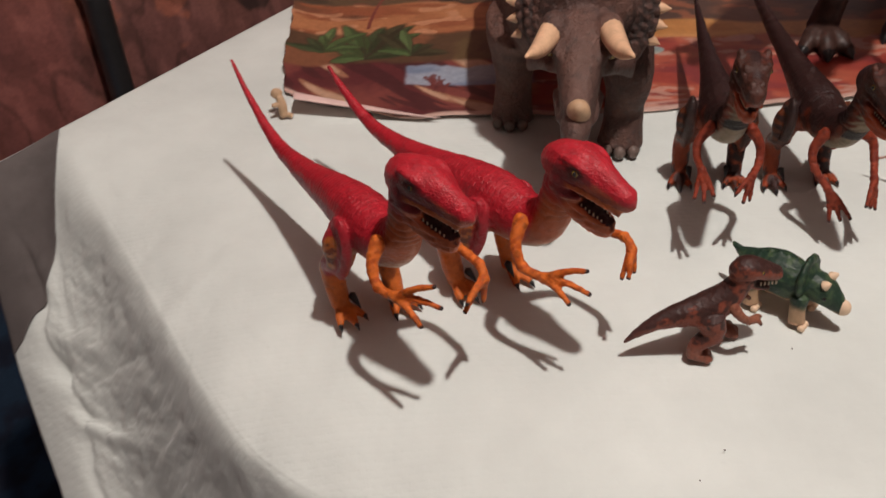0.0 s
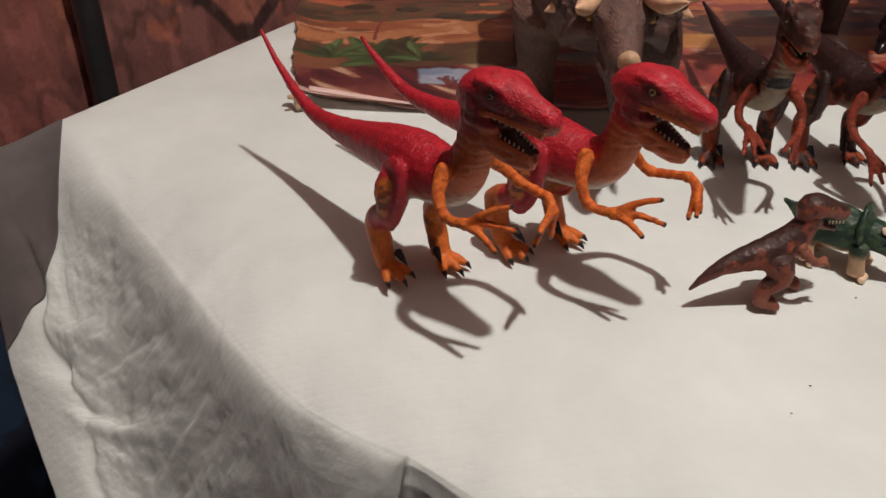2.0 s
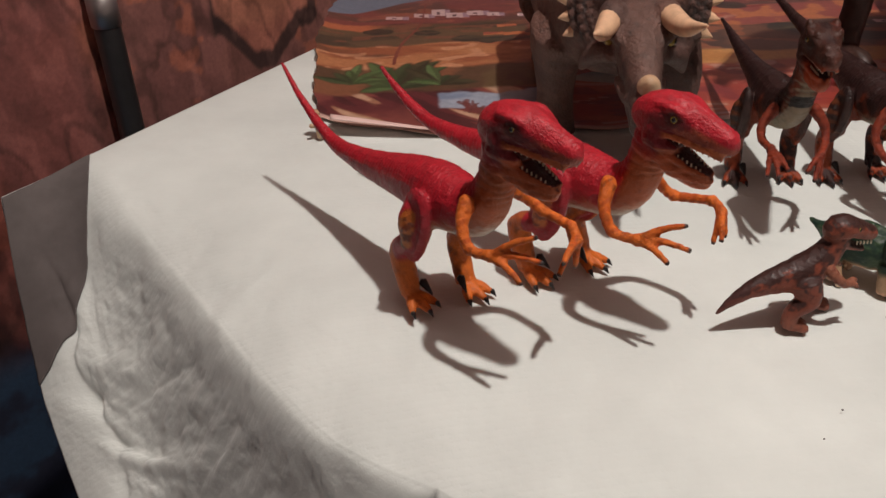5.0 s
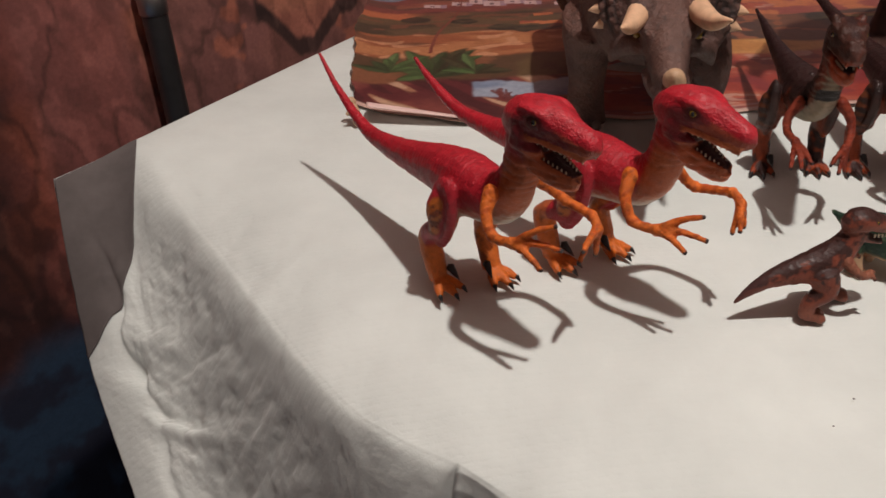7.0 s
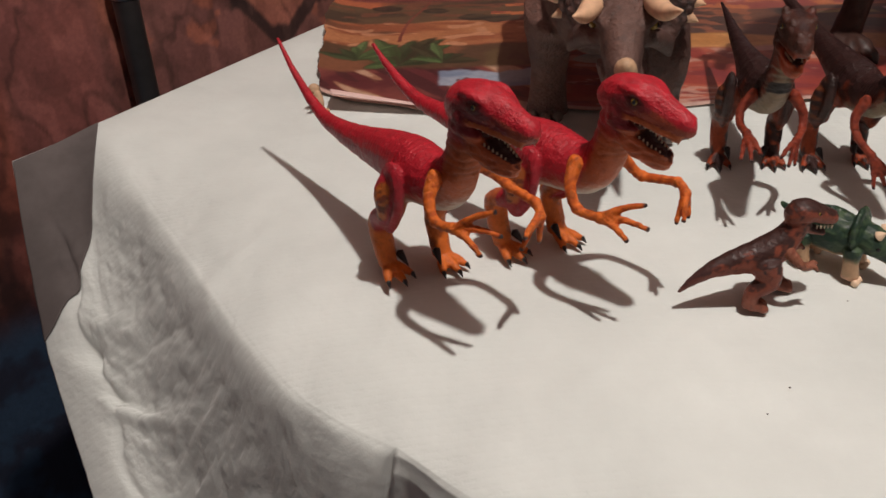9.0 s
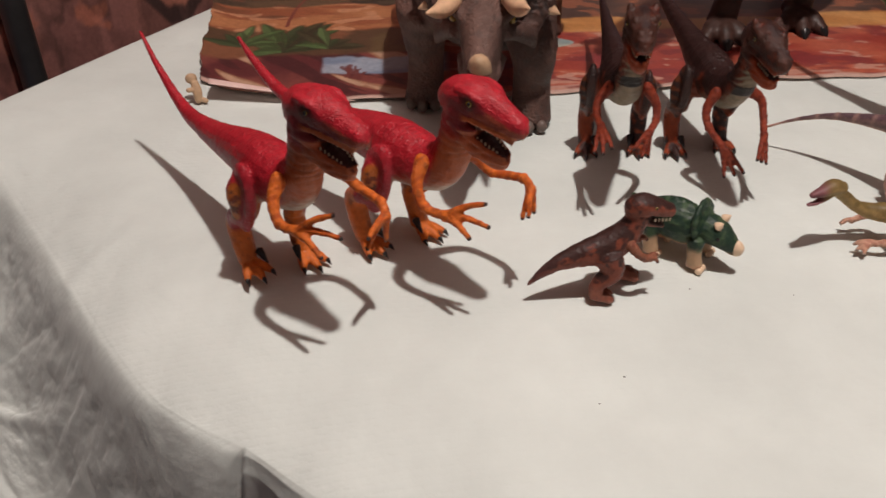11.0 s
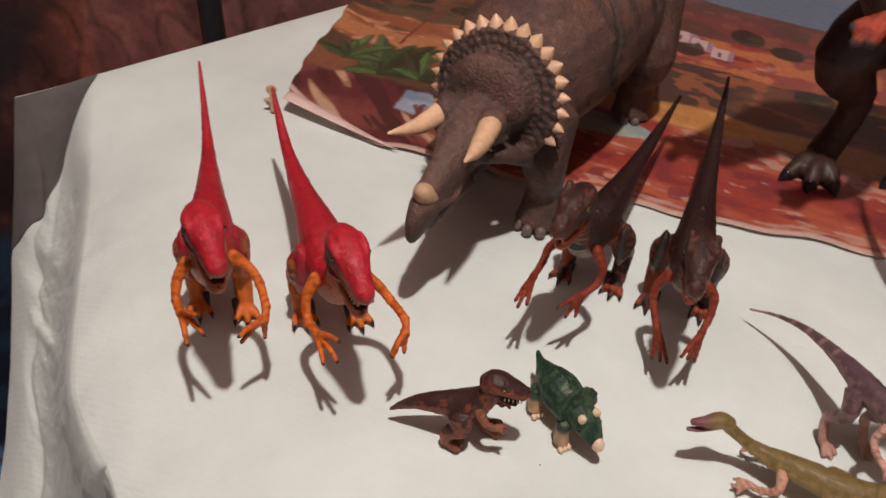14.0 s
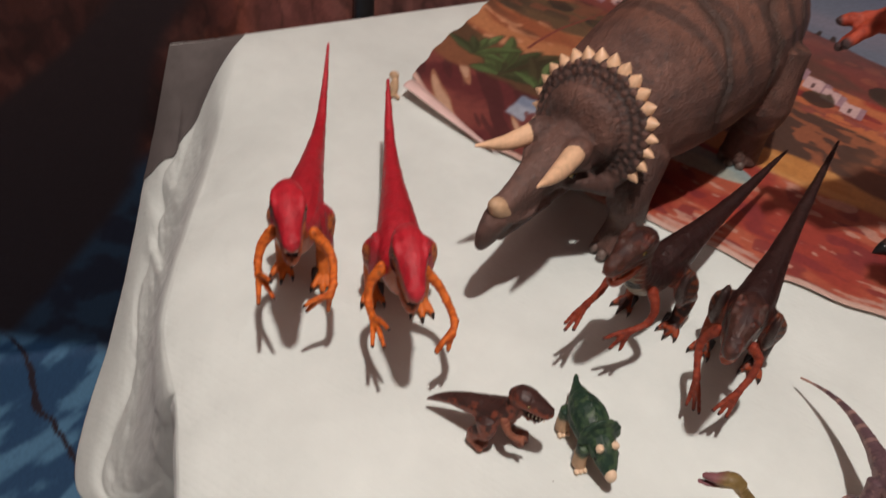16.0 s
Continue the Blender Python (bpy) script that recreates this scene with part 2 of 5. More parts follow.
def cloth_place(s, t):
    """s: 0 at the far corner, 1 at the front; below 0 it turns down behind the table. t: -1 far inside, 0 at the table's edge, 1 at the hem."""
    sc, tc = np.clip(s, 0, 1), np.clip(t, 0, 1)
    edge, hem, far = along_line(EDGE, sc), along_line(HEM, sc), along_line(FAR, sc)
    length = sc * 0.72
    # the hang: round over the edge, steep, then a skirt that flares out; past the tuck it falls straight
    flare = np.interp(tc, *FLARE)
    straight = np.interp(tc, (0, 0.1, 0.25, 0.5, 1), (0, 0.008, 0.06, 0.4, 1))
    tucked = step(sc, 0.610, 0.636)
    fall = flare * (1 - tucked) + straight * tucked
    p = edge + (hem - edge) * tc[:, None]
    p[:, 2] = hem[:, 2] * fall
    inside = t < 0
    p[inside] = (edge + (far - edge) * (np.clip(-t, 0, 1) ** 2.2)[:, None])[inside]
    inward = np.linalg.norm(p - edge, axis=1)
    p[:, 2] -= 0.019 * np.where(inside, np.exp(-inward / 0.048), 1 - step(tc, 0.1, 0.9)) * step(sc, 0.02, 0.16)
    # crumples: broad dents, sharp creases and fine wrinkles on the hanging part
    hang = step(tc, 0.04, 0.25) * step(sc, 0.04, 0.16) * (1 - tucked)
    skirt = step(tc, 0.70, 0.82)
    out = hem - edge
    out[:, 2] = 0
    out = out / np.maximum(np.linalg.norm(out, axis=1), 1e-6)[:, None] * 0.85 + np.array((0, 0, 0.53))
    dent = cloudy(np.c_[length * 24, tc * 3.0, 0 * s], 2, 5) - 0.5
    ridge = np.abs(2 * cloudy(np.c_[length * 22 + tc * 1.6, tc * 2.6 - length * 9, 0 * s], 2, 27) - 1)
    fold = np.abs(2 * cloudy(np.c_[length * 46 - tc * 1.4, tc * 2.4 + length * 6, 0 * s], 3, 57) - 1)
    fine = cloudy(np.c_[length * 120, tc * 20, 0 * s], 3, 21) - 0.5
    push = 0.0070 * dent + 0.0026 * (np.minimum(ridge * 1.6, 1) - 0.6) + 0.0018 * (np.minimum(fold * 1.6, 1) - 0.6) + 0.0030 * fine
    p += out * (push * hang * (1 - 0.75 * skirt))[:, None]
    # the valley above the skirt, deepest in a pinch, and a fold that runs down from it
    valley = np.exp(-(((tc - 0.735 - 0.05 * np.sin(sc * 38)) / 0.035) ** 2)) * step(sc, 0.05, 0.14)
    pinch = np.exp(-(((sc - 0.225) / 0.020) ** 2) - ((tc - 0.76) / 0.09) ** 2)
    above = np.exp(-(((sc - 0.185 - 0.10 * (0.7 - tc)) / 0.020) ** 2)) * np.exp(-(((tc - 0.55) / 0.16) ** 2))
    slant = np.exp(-(((sc - 0.315 + 0.12 * (tc - 0.6)) / 0.012) ** 2)) * step(tc, 0.35, 0.5) * (1 - skirt)
    p += out * (-0.0035 * valley - 0.011 * pinch + 0.007 * above + 0.005 * slant)[:, None]
    knob = np.exp(-(((sc - 0.10) / 0.035) ** 2) - ((tc - 0.20) / 0.12) ** 2)
    p += out * (0.005 * knob)[:, None]
    # the top: faint unevenness that fades at the edges
    flat = step(-t, 0.02, 0.16) * step(sc, 0.0, 0.05)
    p[:, 2] += flat * 0.0018 * (cloudy(np.c_[p[:, 0] * 14, p[:, 1] * 14, 0 * s], 3, 3) - 0.55)
    p[:, 2] += (1 - step(np.abs(t), 0.1, 0.5)) * step(sc, 0.03, 0.1) * 0.0030 * (cloudy(np.c_[p[:, 0] * 55, p[:, 1] * 38, 0 * s], 3, 13) - 0.5)
    behind = np.clip(-s, 0, 1)
    p += OUT * (behind * 0.30)[:, None]
    p[:, 2] -= 1.9 * np.maximum(behind - 0.01, 0)
    return p - np.array((0, 0, 0.0012))


ss = np.r_[-0.03, -0.015, -0.006, np.linspace(0, 0.72, 380), np.linspace(0.73, 1, 20)]
ts = np.r_[-np.linspace(1, 0.012, 95), np.linspace(0, 1, 130)]
me, _, _ = sheet("tablecloth", ss, ts, cloth_place)
cloth = solid("tablecloth", me, CLOTH, "wrinkled off-white cloth draped over the table edge", "tablecloth")
thick = cloth.modifiers.new("thick", "SOLIDIFY")
thick.thickness, thick.offset = 0.001, -1


# cast shadow on the cloth's far corner, laid on as a dark grey patch
def shade_patch_place(a, b):
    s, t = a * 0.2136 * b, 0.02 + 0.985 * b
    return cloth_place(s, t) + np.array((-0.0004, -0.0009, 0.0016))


me, _, _ = sheet("cloth_shade_patch", np.linspace(0, 1, 50), np.linspace(0, 1, 60), shade_patch_place)
shade_patch = solid("cloth_shade_patch", me, SHADE_GREY, "cast shadow on the tablecloth corner, laid on as a dark grey patch", "cloth")
thick = shade_patch.modifiers.new("thick", "SOLIDIFY")
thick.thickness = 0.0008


def slab(bm, lo, hi):
    bmesh.ops.create_cube(bm, size=1.0, matrix=Matrix.LocRotScale([(a + b) / 2 for a, b in zip(lo, hi)], None, Vector([b - a for a, b in zip(lo, hi)])))
    return bm


def prism(bm, outline, low, high):
    a = [bm.verts.new((x, y, low)) for x, y in outline]
    b = [bm.verts.new((x, y, high)) for x, y in outline]
    bm.faces.new(a[::-1]), bm.faces.new(b)
    for k in range(len(a)):
        bm.faces.new((a[k], a[(k + 1) % len(a)], b[(k + 1) % len(a)], b[k]))
    return bm


table = thing("table", "dark wooden table under the white cloth", "table", pose(0, 0, 0))
part("tabletop", prism(bmesh.new(), [(0.12, 0.25), (0.95, 0.25), (0.95, 1.15), (0.08, 1.15), (-0.05, 0.80), (-0.18, 0.585), (-0.02, 0.385)], -0.060, -0.022), WOOD, table)
for x, y in ((0.12, 0.28), (0.88, 0.28), (0.88, 1.08), (0.12, 1.05)):
    part("leg", slab(bmesh.new(), (x - 0.03, y - 0.03, -0.75), (x + 0.03, y + 0.03, -0.045)), WOOD, table)

# ---- the room ----
solid("floor", slab(bmesh.new(), (-1.7, -1.6, -0.80), (1.9, 1.9, -0.75)), FLOOR, "dark bluish floor", "floor", "structure")
# unseen ceiling and walls, added to bounce fill light into the shadows
solid("ceiling", slab(bmesh.new(), (-1.7, -1.6, 1.75), (1.9, 1.9, 1.80)), BOUNCE_PLASTER, "unseen pale ceiling added to bounce fill light", "ceiling", "structure")
solid("wall_south", slab(bmesh.new(), (-1.7, -1.6, -0.75), (1.9, -1.55, 1.75)), BOUNCE_PLASTER, "unseen pale wall added to bounce fill light", "wall", "structure")
solid("wall_north", slab(bmesh.new(), (-1.7, 1.85, -0.75), (1.9, 1.9, 1.75)), BOUNCE_PLASTER, "unseen pale wall added to bounce fill light", "wall", "structure")
solid("wall_east", slab(bmesh.new(), (1.85, -1.55, -0.75), (1.9, 1.85, 1.75)), BOUNCE_PLASTER, "unseen pale wall added to bounce fill light", "wall", "structure")
solid("wall_west", slab(bmesh.new(), (-1.7, -1.55, -0.75), (-1.65, 1.85, 1.75)), BOUNCE_PLASTER, "unseen pale wall added to bounce fill light", "wall", "structure")

# the painted rock backdrop behind the table
BACK, ALONG = np.array((-0.35, 0.885)), np.array((0.68, 0.733))
ALONG = ALONG / np.linalg.norm(ALONG)


def mural_place(s, z):
    ripple = 0.006 * (cloudy(np.c_[s * 3, z * 1.2, 0 * s], 2, 77) - 0.5)
    lying = np.maximum(-0.735 - z, 0)
    ripple = ripple - lying
    return np.c_[BACK[0] + s * ALONG[0] - ripple * ALONG[1], BACK[1] + s * ALONG[1] + ripple * ALONG[0], np.maximum(z, -0.745 + 0.01 * np.exp(-lying * 90))]


def mural_paint(s, z):
    p = np.c_[s * 7, z * 7, 0 * s]
    n1, n2, n3 = cloudy(p, 5, 31), cloudy(p * 2.7, 5, 41), cloudy(np.c_[s * 30, z * 8, 0 * s], 4, 51)
    rock = mix((0.24, 0.078, 0.060), (0.42, 0.165, 0.125), step(n1, 0.35, 0.65))
    rock = mix(rock, (0.42, 0.15, 0.085), step(n2, 0.55, 0.68) * 0.8)
    rock = mix(rock, (0.10, 0.04, 0.035), step(n3, 0.58, 0.75) * 0.6)
    # a pale smooth face beside the post and a peeled patch of orange stone
    face = step(s, -0.17, -0.14) * (1 - step(s, -0.045, -0.025))
    rock = mix(rock, mix((0.36, 0.19, 0.16), (0.27, 0.13, 0.11), step(n3, 0.4, 0.6)), face * 0.85)
    dull = step(s, 0.0, 0.02)
    rock = mix(rock, mix((0.22, 0.090, 0.078), (0.30, 0.125, 0.105), step(n1, 0.4, 0.6)), dull * 0.85)
    ragged = 0.05 * (cloudy(np.c_[s * 45, 0 * s, 0 * s], 3, 61) - 0.5)
    shape = np.abs(s - 0.20) * 0.7 - (z + 0.065 + ragged)
    patch = step(-shape, -0.004, 0.004) * (1 - step(s, 0.262, 0.266)) * step(s, 0.125, 0.13)
    rim = step(-shape, -0.026, -0.02) * (1 - step(s, 0.275, 0.28)) * step(s, 0.12, 0.125)
    # left part darkened: shade there is put into the rock's colour
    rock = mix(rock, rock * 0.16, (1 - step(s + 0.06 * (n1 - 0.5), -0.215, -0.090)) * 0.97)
    rock = mix(rock * 0.85, (0.035, 0.018, 0.016), rim * 0.9)
    rock = mix(rock, mix((0.44, 0.17, 0.11), (0.36, 0.13, 0.09), step(n2, 0.4, 0.6)), patch)
    rock = mix(rock, (0.40, 0.13, 0.08), step(cloudy(np.c_[s * 22, z * 22, 0 * s], 4, 71), 0.58, 0.63) * dull * (1 - patch) * (1 - rim) * 0.8)
    # left of the post redder and darker
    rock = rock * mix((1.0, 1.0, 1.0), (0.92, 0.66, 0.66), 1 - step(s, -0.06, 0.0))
    # noise detail in the rock: dark fissure lines, paler and darker spots
    fissure = np.abs(2 * cloudy(np.c_[s * 24 + z * 5, z * 10 - s * 4, 0 * s], 3, 83) - 1)
    rock = mix(rock, rock * 0.45, (1 - step(fissure, 0.03, 0.10)) * 0.7)
    rock_spots = cloudy(np.c_[s * 55, z * 34 + s * 20, 0 * s], 4, 87)
    rock = mix(rock, rock * 1.35 + np.array((0.03, 0.015, 0.012)), step(rock_spots, 0.56, 0.66) * 0.7)
    rock = mix(rock, rock * 0.6, (1 - step(rock_spots, 0.32, 0.42)) * 0.6)
    # a narrow dark strip, a slanting dark shape and the water below
    dark_strip = step(z, -0.14, -0.12) * (np.abs(s + 0.268 + 0.05 * z) < 0.0075)
    rock = mix(rock, (0.015, 0.012, 0.014), dark_strip * 0.95)
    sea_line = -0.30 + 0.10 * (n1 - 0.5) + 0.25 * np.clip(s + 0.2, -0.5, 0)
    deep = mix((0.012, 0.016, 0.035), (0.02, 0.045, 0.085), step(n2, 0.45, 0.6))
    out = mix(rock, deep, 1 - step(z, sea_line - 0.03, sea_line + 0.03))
    dark_slant = np.abs((s + 0.36) * 0.75 - (z + 0.20) * 0.62) - 0.035 - 0.10 * step(-z, 0.10, 0.45)
    out = mix(out, (0.022, 0.012, 0.014), (1 - step(dark_slant, -0.01, 0.012)) * (1 - step(z, -0.08, 0.0)))
    wave = step(cloudy(np.c_[s * 9 + z * 6, z * 26 - s * 20, 0 * s], 4, 81), 0.42, 0.55)
    shore = -0.72 - 0.40 * (s + 0.50)
    bright = 1 - step(z, shore - 0.02, shore + 0.02)
    out = mix(out, mix((0.03, 0.10, 0.22), (0.12, 0.30, 0.50), wave), bright)
    branch = np.abs(np.sin(s * 23 + z * 9 + 2 * n1)) < 0.10
    return mix(out, (0.03, 0.02, 0.03), bright * branch)


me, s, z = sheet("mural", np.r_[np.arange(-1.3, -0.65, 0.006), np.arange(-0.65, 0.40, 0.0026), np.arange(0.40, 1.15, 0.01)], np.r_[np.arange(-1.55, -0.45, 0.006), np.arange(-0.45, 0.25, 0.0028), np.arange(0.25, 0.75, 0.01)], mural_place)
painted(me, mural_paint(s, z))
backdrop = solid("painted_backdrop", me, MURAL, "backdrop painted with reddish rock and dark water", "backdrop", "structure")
thick = backdrop.modifiers.new("thick", "SOLIDIFY")
thick.thickness = 0.003


def post(s, off, radius, label):
    x, y = BACK + s * ALONG + off * np.array((ALONG[1], -ALONG[0]))
    ob = thing("post", label, "post", pose(x, y, -0.75), "")
    bm = bmesh.new()
    tube(bm, [(0, 0, 0, radius), (0, 0, 0.4, radius), (0, 0, 1.4, radius)], 24, 2)
    part("shaft", bm, POLE, ob)
    bm = bmesh.new()
    tube(bm, [(0, 0, 0.77, radius * 1.12), (0, 0, 0.80, radius * 1.12)], 24, 1)
    part("collar", bm, CHROME, ob, "dull steel collar")
    bm = bmesh.new()
    tube(bm, [(0, 0, 0, radius * 2.2), (0, 0, 0.012, radius * 2.2)], 24, 1)
    part("foot_plate", bm, BLACK, ob)


post(-0.012, 0.022, 0.0135, "glossy black metal post in front of the backdrop")

# ---- the printed landscape sheet ----
def sheet_rise(y):
    return 0.0018 + 1.1 * np.clip(y - 1.03, 0, 1) ** 2


def sheet_edge(x):
    return np.interp(x, (-0.12, -0.099, 0.004, 0.05, 0.21, 0.39, 0.80), (0.640, 0.632, 0.591, 0.597, 0.603, 0.619, 0.650)) + 0.0022 * np.sin(x * 41) + 0.0018 * np.sin(x * 97)


def print_place(x, y):
    curl = 0.0025 * np.exp(-((y - sheet_edge(x)) / 0.012) ** 2) * (0.5 + 0.5 * np.sin(x * 23 + 1))
    lift = 0.007 * np.clip((-0.085 - x) / 0.04, 0, 1) ** 2
    wavy = 0.003 * (cloudy(np.c_[x * 7, y * 7, 0 * x], 2, 91) - 0.2) * step(y, 0.62, 0.72)
    return np.c_[np.maximum(x, sheet_left(y)), np.maximum(y, sheet_edge(x)), sheet_rise(y) + curl + lift + wavy]


def sheet_left(y):
    return np.interp(y, (0.62, 0.68, 0.76, 0.84, 0.90, 1.00), (-0.106, -0.115, -0.122, -0.129, -0.125, -0.120)) + 0.0012 * np.sin(y * 60) + 0.0008 * np.sin(y * 190)


def print_keep(x, y):
    return (y > sheet_edge(x) - 0.0011) & (x > sheet_left(y) - 0.0012) & (y < 0.86 + 1.078 * (x + 0.35))


def print_paint(x, y):
    """A desert view in broad brush strokes: rocks and water in front, fields and hills behind, houses, sky."""
    v = np.interp(y, (0.590, 0.645, 0.680, 0.700, 0.757, 0.815, 0.870, 0.910, 0.965, 0.985, 1.400), (0.590, 0.645, 0.676, 0.692, 0.734, 0.787, 0.850, 0.885, 0.928, 0.945, 1.360))
    a, b = cloudy(np.c_[x * 24, v * 24, 0 * x], 4, 101), cloudy(np.c_[x * 60, v * 60, 0 * x], 4, 111)
    wob = v + 0.016 * (cloudy(np.c_[x * 13, v * 9, 0 * x], 3, 119) - 0.5)
    stroke = cloudy(np.c_[x * 14 + v * 5, wob * 58, 0 * x], 3, 121)
    fine = cloudy(np.c_[x * 60 + v * 30, wob * 190, 0 * x], 3, 131)
    dab = cloudy(np.c_[x * 46, wob * 110, 0 * x], 2, 137)
    left = 1 - step(x + 0.03 * (a - 0.5), 0.070, 0.100)
    right = 1 - left

    def band(low, high, soft=0.003, seed=201, rough=0.020):
        lift = rough * (cloudy(np.c_[x * 17, 0 * x, 0 * x], 3, seed) - 0.5) + 0.006 * (b - 0.5)
        return step(v + lift, low - soft, low + soft) * (1 - step(v + lift, high - soft, high + soft))

    # red earth in front on the one side, maroon rock with pale facets on the other
    earth = mix((0.33, 0.055, 0.036), (0.44, 0.115, 0.062), step(stroke, 0.40, 0.60))
    earth = mix(earth, (0.20, 0.032, 0.036), step(dab, 0.56, 0.68) * 0.75)
    earth = mix(earth, (0.56, 0.34, 0.25), step(fine + 0.7 * (stroke - 0.5), 0.66, 0.72) * 0.75)
    rock = mix((0.105, 0.024, 0.026), (0.20, 0.058, 0.046), step(a, 0.40, 0.58))
    facet = cloudy(np.c_[x * 34 + v * 26, v * 48 + x * 34, 0 * x], 3, 141)
    rock = mix(rock, (0.36, 0.19, 0.105), step(facet, 0.575, 0.605) * 0.9)
    rock = mix(rock, (0.52, 0.36, 0.23), step(facet, 0.635, 0.655) * 0.9)
    rock = mix(rock, (0.055, 0.016, 0.018), (1 - step(facet, 0.345, 0.375)) * 0.85)
    out = mix(earth, rock, left)
    # olive and rust ground behind the rocks, ochre fields, dark green rises
    ground = mix((0.095, 0.058, 0.030), (0.21, 0.092, 0.044), step(stroke, 0.42, 0.58))
    ground = mix(ground, (0.13, 0.095, 0.040), step(a, 0.55, 0.62) * 0.7)
    out = mix(out, ground, band(0.680, 0.745) * left)
    field = mix((0.30, 0.105, 0.046), (0.45, 0.205, 0.085), step(stroke, 0.42, 0.60))
    field = mix(field, (0.58, 0.31, 0.16), step(dab, 0.60, 0.66) * 0.85)
    field = mix(field, (0.145, 0.070, 0.036), step(stroke, 0.24, 0.40) * -1 + 1)
    out = mix(out, field, band(0.726, 0.800, 0.003, 211) * left)
    rise = mix((0.065, 0.052, 0.032), (0.125, 0.088, 0.046), step(stroke, 0.40, 0.60))
    rise = mix(rise, (0.21, 0.085, 0.048), step(dab, 0.58, 0.66) * 0.7)
    out = mix(out, rise, band(0.782, 0.860, 0.003, 221) * left)
    out = mix(out, (0.46, 0.150, 0.066), band(0.835, 0.862, 0.003, 226) * (1 - step(x, -0.085, -0.06)))
    # on the other side: a yellow bank, dark scrub, orange clay
    out = mix(out, mix((0.50, 0.235, 0.065), (0.60, 0.33, 0.11), step(stroke, 0.4, 0.6)), band(0.712, 0.745, 0.003, 231) * right)
    scrub = mix((0.080, 0.050, 0.036), (0.165, 0.080, 0.046), step(stroke, 0.42, 0.58))
    scrub = mix(scrub, (0.33, 0.125, 0.060), step(dab, 0.59, 0.66) * 0.8)
    out = mix(out, scrub, band(0.738, 0.835, 0.003, 241) * right)
    out = mix(out, (0.30, 0.25, 0.09), band(0.790, 0.798, 0.002, 246) * right * step(a, 0.48, 0.54))
    clay = mix((0.50, 0.185, 0.075), (0.30, 0.085, 0.066), step(b, 0.44, 0.56))
    out = mix(out, clay, band(0.815, 0.880, 0.003, 251) * right * step(cloudy(np.c_[x * 12, v * 34, 0 * x], 3, 151), 0.40, 0.47))
    # far hills in maroon and brown
    hills = mix((0.200, 0.062, 0.050), (0.120, 0.062, 0.046), step(stroke, 0.42, 0.56))
    hills = mix(hills, (0.30, 0.110, 0.066), step(dab, 0.60, 0.67) * 0.7)
    hills = mix(hills, (0.145, 0.075, 0.078), step(v, 0.90, 0.95) * 0.6)
    out = mix(out, hills, step(v + 0.018 * (a - 0.5), 0.856, 0.862) * np.maximum(left, step(v, 0.876, 0.882)))
    # white houses: a wall, its shaded end and dark doors; orange walls below
    houses = ((-0.052, 0.879, 0.012, 0.005), (-0.024, 0.884, 0.011, 0.006), (-0.006, 0.892, 0.010, 0.009), (0.012, 0.882, 0.012, 0.007), (0.034, 0.886, 0.012, 0.006), (0.052, 0.880, 0.009, 0.005), (0.086, 0.874, 0.012, 0.004), (0.176, 0.884, 0.011, 0.010), (0.200, 0.872, 0.013, 0.010), (0.219, 0.864, 0.012, 0.009), (0.241, 0.855, 0.011, 0.010), (0.500, 0.865, 0.020, 0.010), (0.430, 0.800, 0.012, 0.005))
    for hx, hv, wide, tall in houses:
        px, pv = x - hx, v - hv + 0.12 * (x - hx)
        wall = (np.abs(px) < wide) * (np.abs(pv) < tall * (0.8 + 0.5 * b))
        out = mix(out, (0.60, 0.47, 0.44), wall * 0.95)
        out = mix(out, (0.30, 0.20, 0.24), wall * (px > wide * 0.45) * 0.85)
        door = (np.abs(px + wide * 0.3) < wide * 0.16) * (np.abs(pv + tall * 0.2) < tall * 0.45)
        out = mix(out, (0.11, 0.06, 0.06), door * 0.9)
    for hx, hv, wide, tall in ((0.045, 0.815, 0.010, 0.005), (0.066, 0.811, 0.011, 0.006), (0.085, 0.808, 0.009, 0.005), (0.060, 0.842, 0.010, 0.004), (0.205, 0.838, 0.022, 0.005), (0.240, 0.826, 0.018, 0.006)):
        wall = (np.abs(x - hx) < wide) * (np.abs(v - hv + 0.01 * (b - 0.5)) < tall)
        out = mix(out, mix((0.52, 0.180, 0.070), (0.34, 0.095, 0.055), step(fine, 0.5, 0.58)), wall * 0.95)
    for bx, bv, r in ((0.207, 0.851, 0.013), (0.262, 0.895, 0.012), (0.150, 0.905, 0.009), (0.300, 0.880, 0.011), (-0.070, 0.835, 0.010), (0.020, 0.800, 0.012), (0.040, 0.793, 0.010), (-0.020, 0.826, 0.009), (0.330, 0.800, 0.014)):
        bush = step(r - np.hypot((x - bx) * 0.75, v - bv) + 0.010 * (b - 0.5), -0.001, 0.001)
        out = mix(out, mix((0.030, 0.032, 0.024), (0.070, 0.062, 0.036), step(fine, 0.5, 0.6)), bush * 0.9)
    # water: one pond by the agave, one in the middle
    blue = mix((0.19, 0.27, 0.36), (0.32, 0.40, 0.46), step(stroke, 0.4, 0.6))
    shore = 0.016 * (a - 0.5)
    pond = step(x + shore, -0.016, -0.012) * step(v + shore, 0.646, 0.650) * (1 - step(v + 2 * shore - 0.05 * (x - 0.02), 0.675, 0.680)) * (1 - step(x, 0.085, 0.095))
    out = mix(out, blue, pond)
    pond = np.hypot((x - 0.155) / 0.055, (v - 0.694) / 0.012) + 0.5 * (a - 0.5)
    out = mix(out, mix((0.26, 0.36, 0.34), (0.40, 0.45, 0.36), step(stroke, 0.4, 0.6)), 1 - step(pond, 0.94, 1.0))
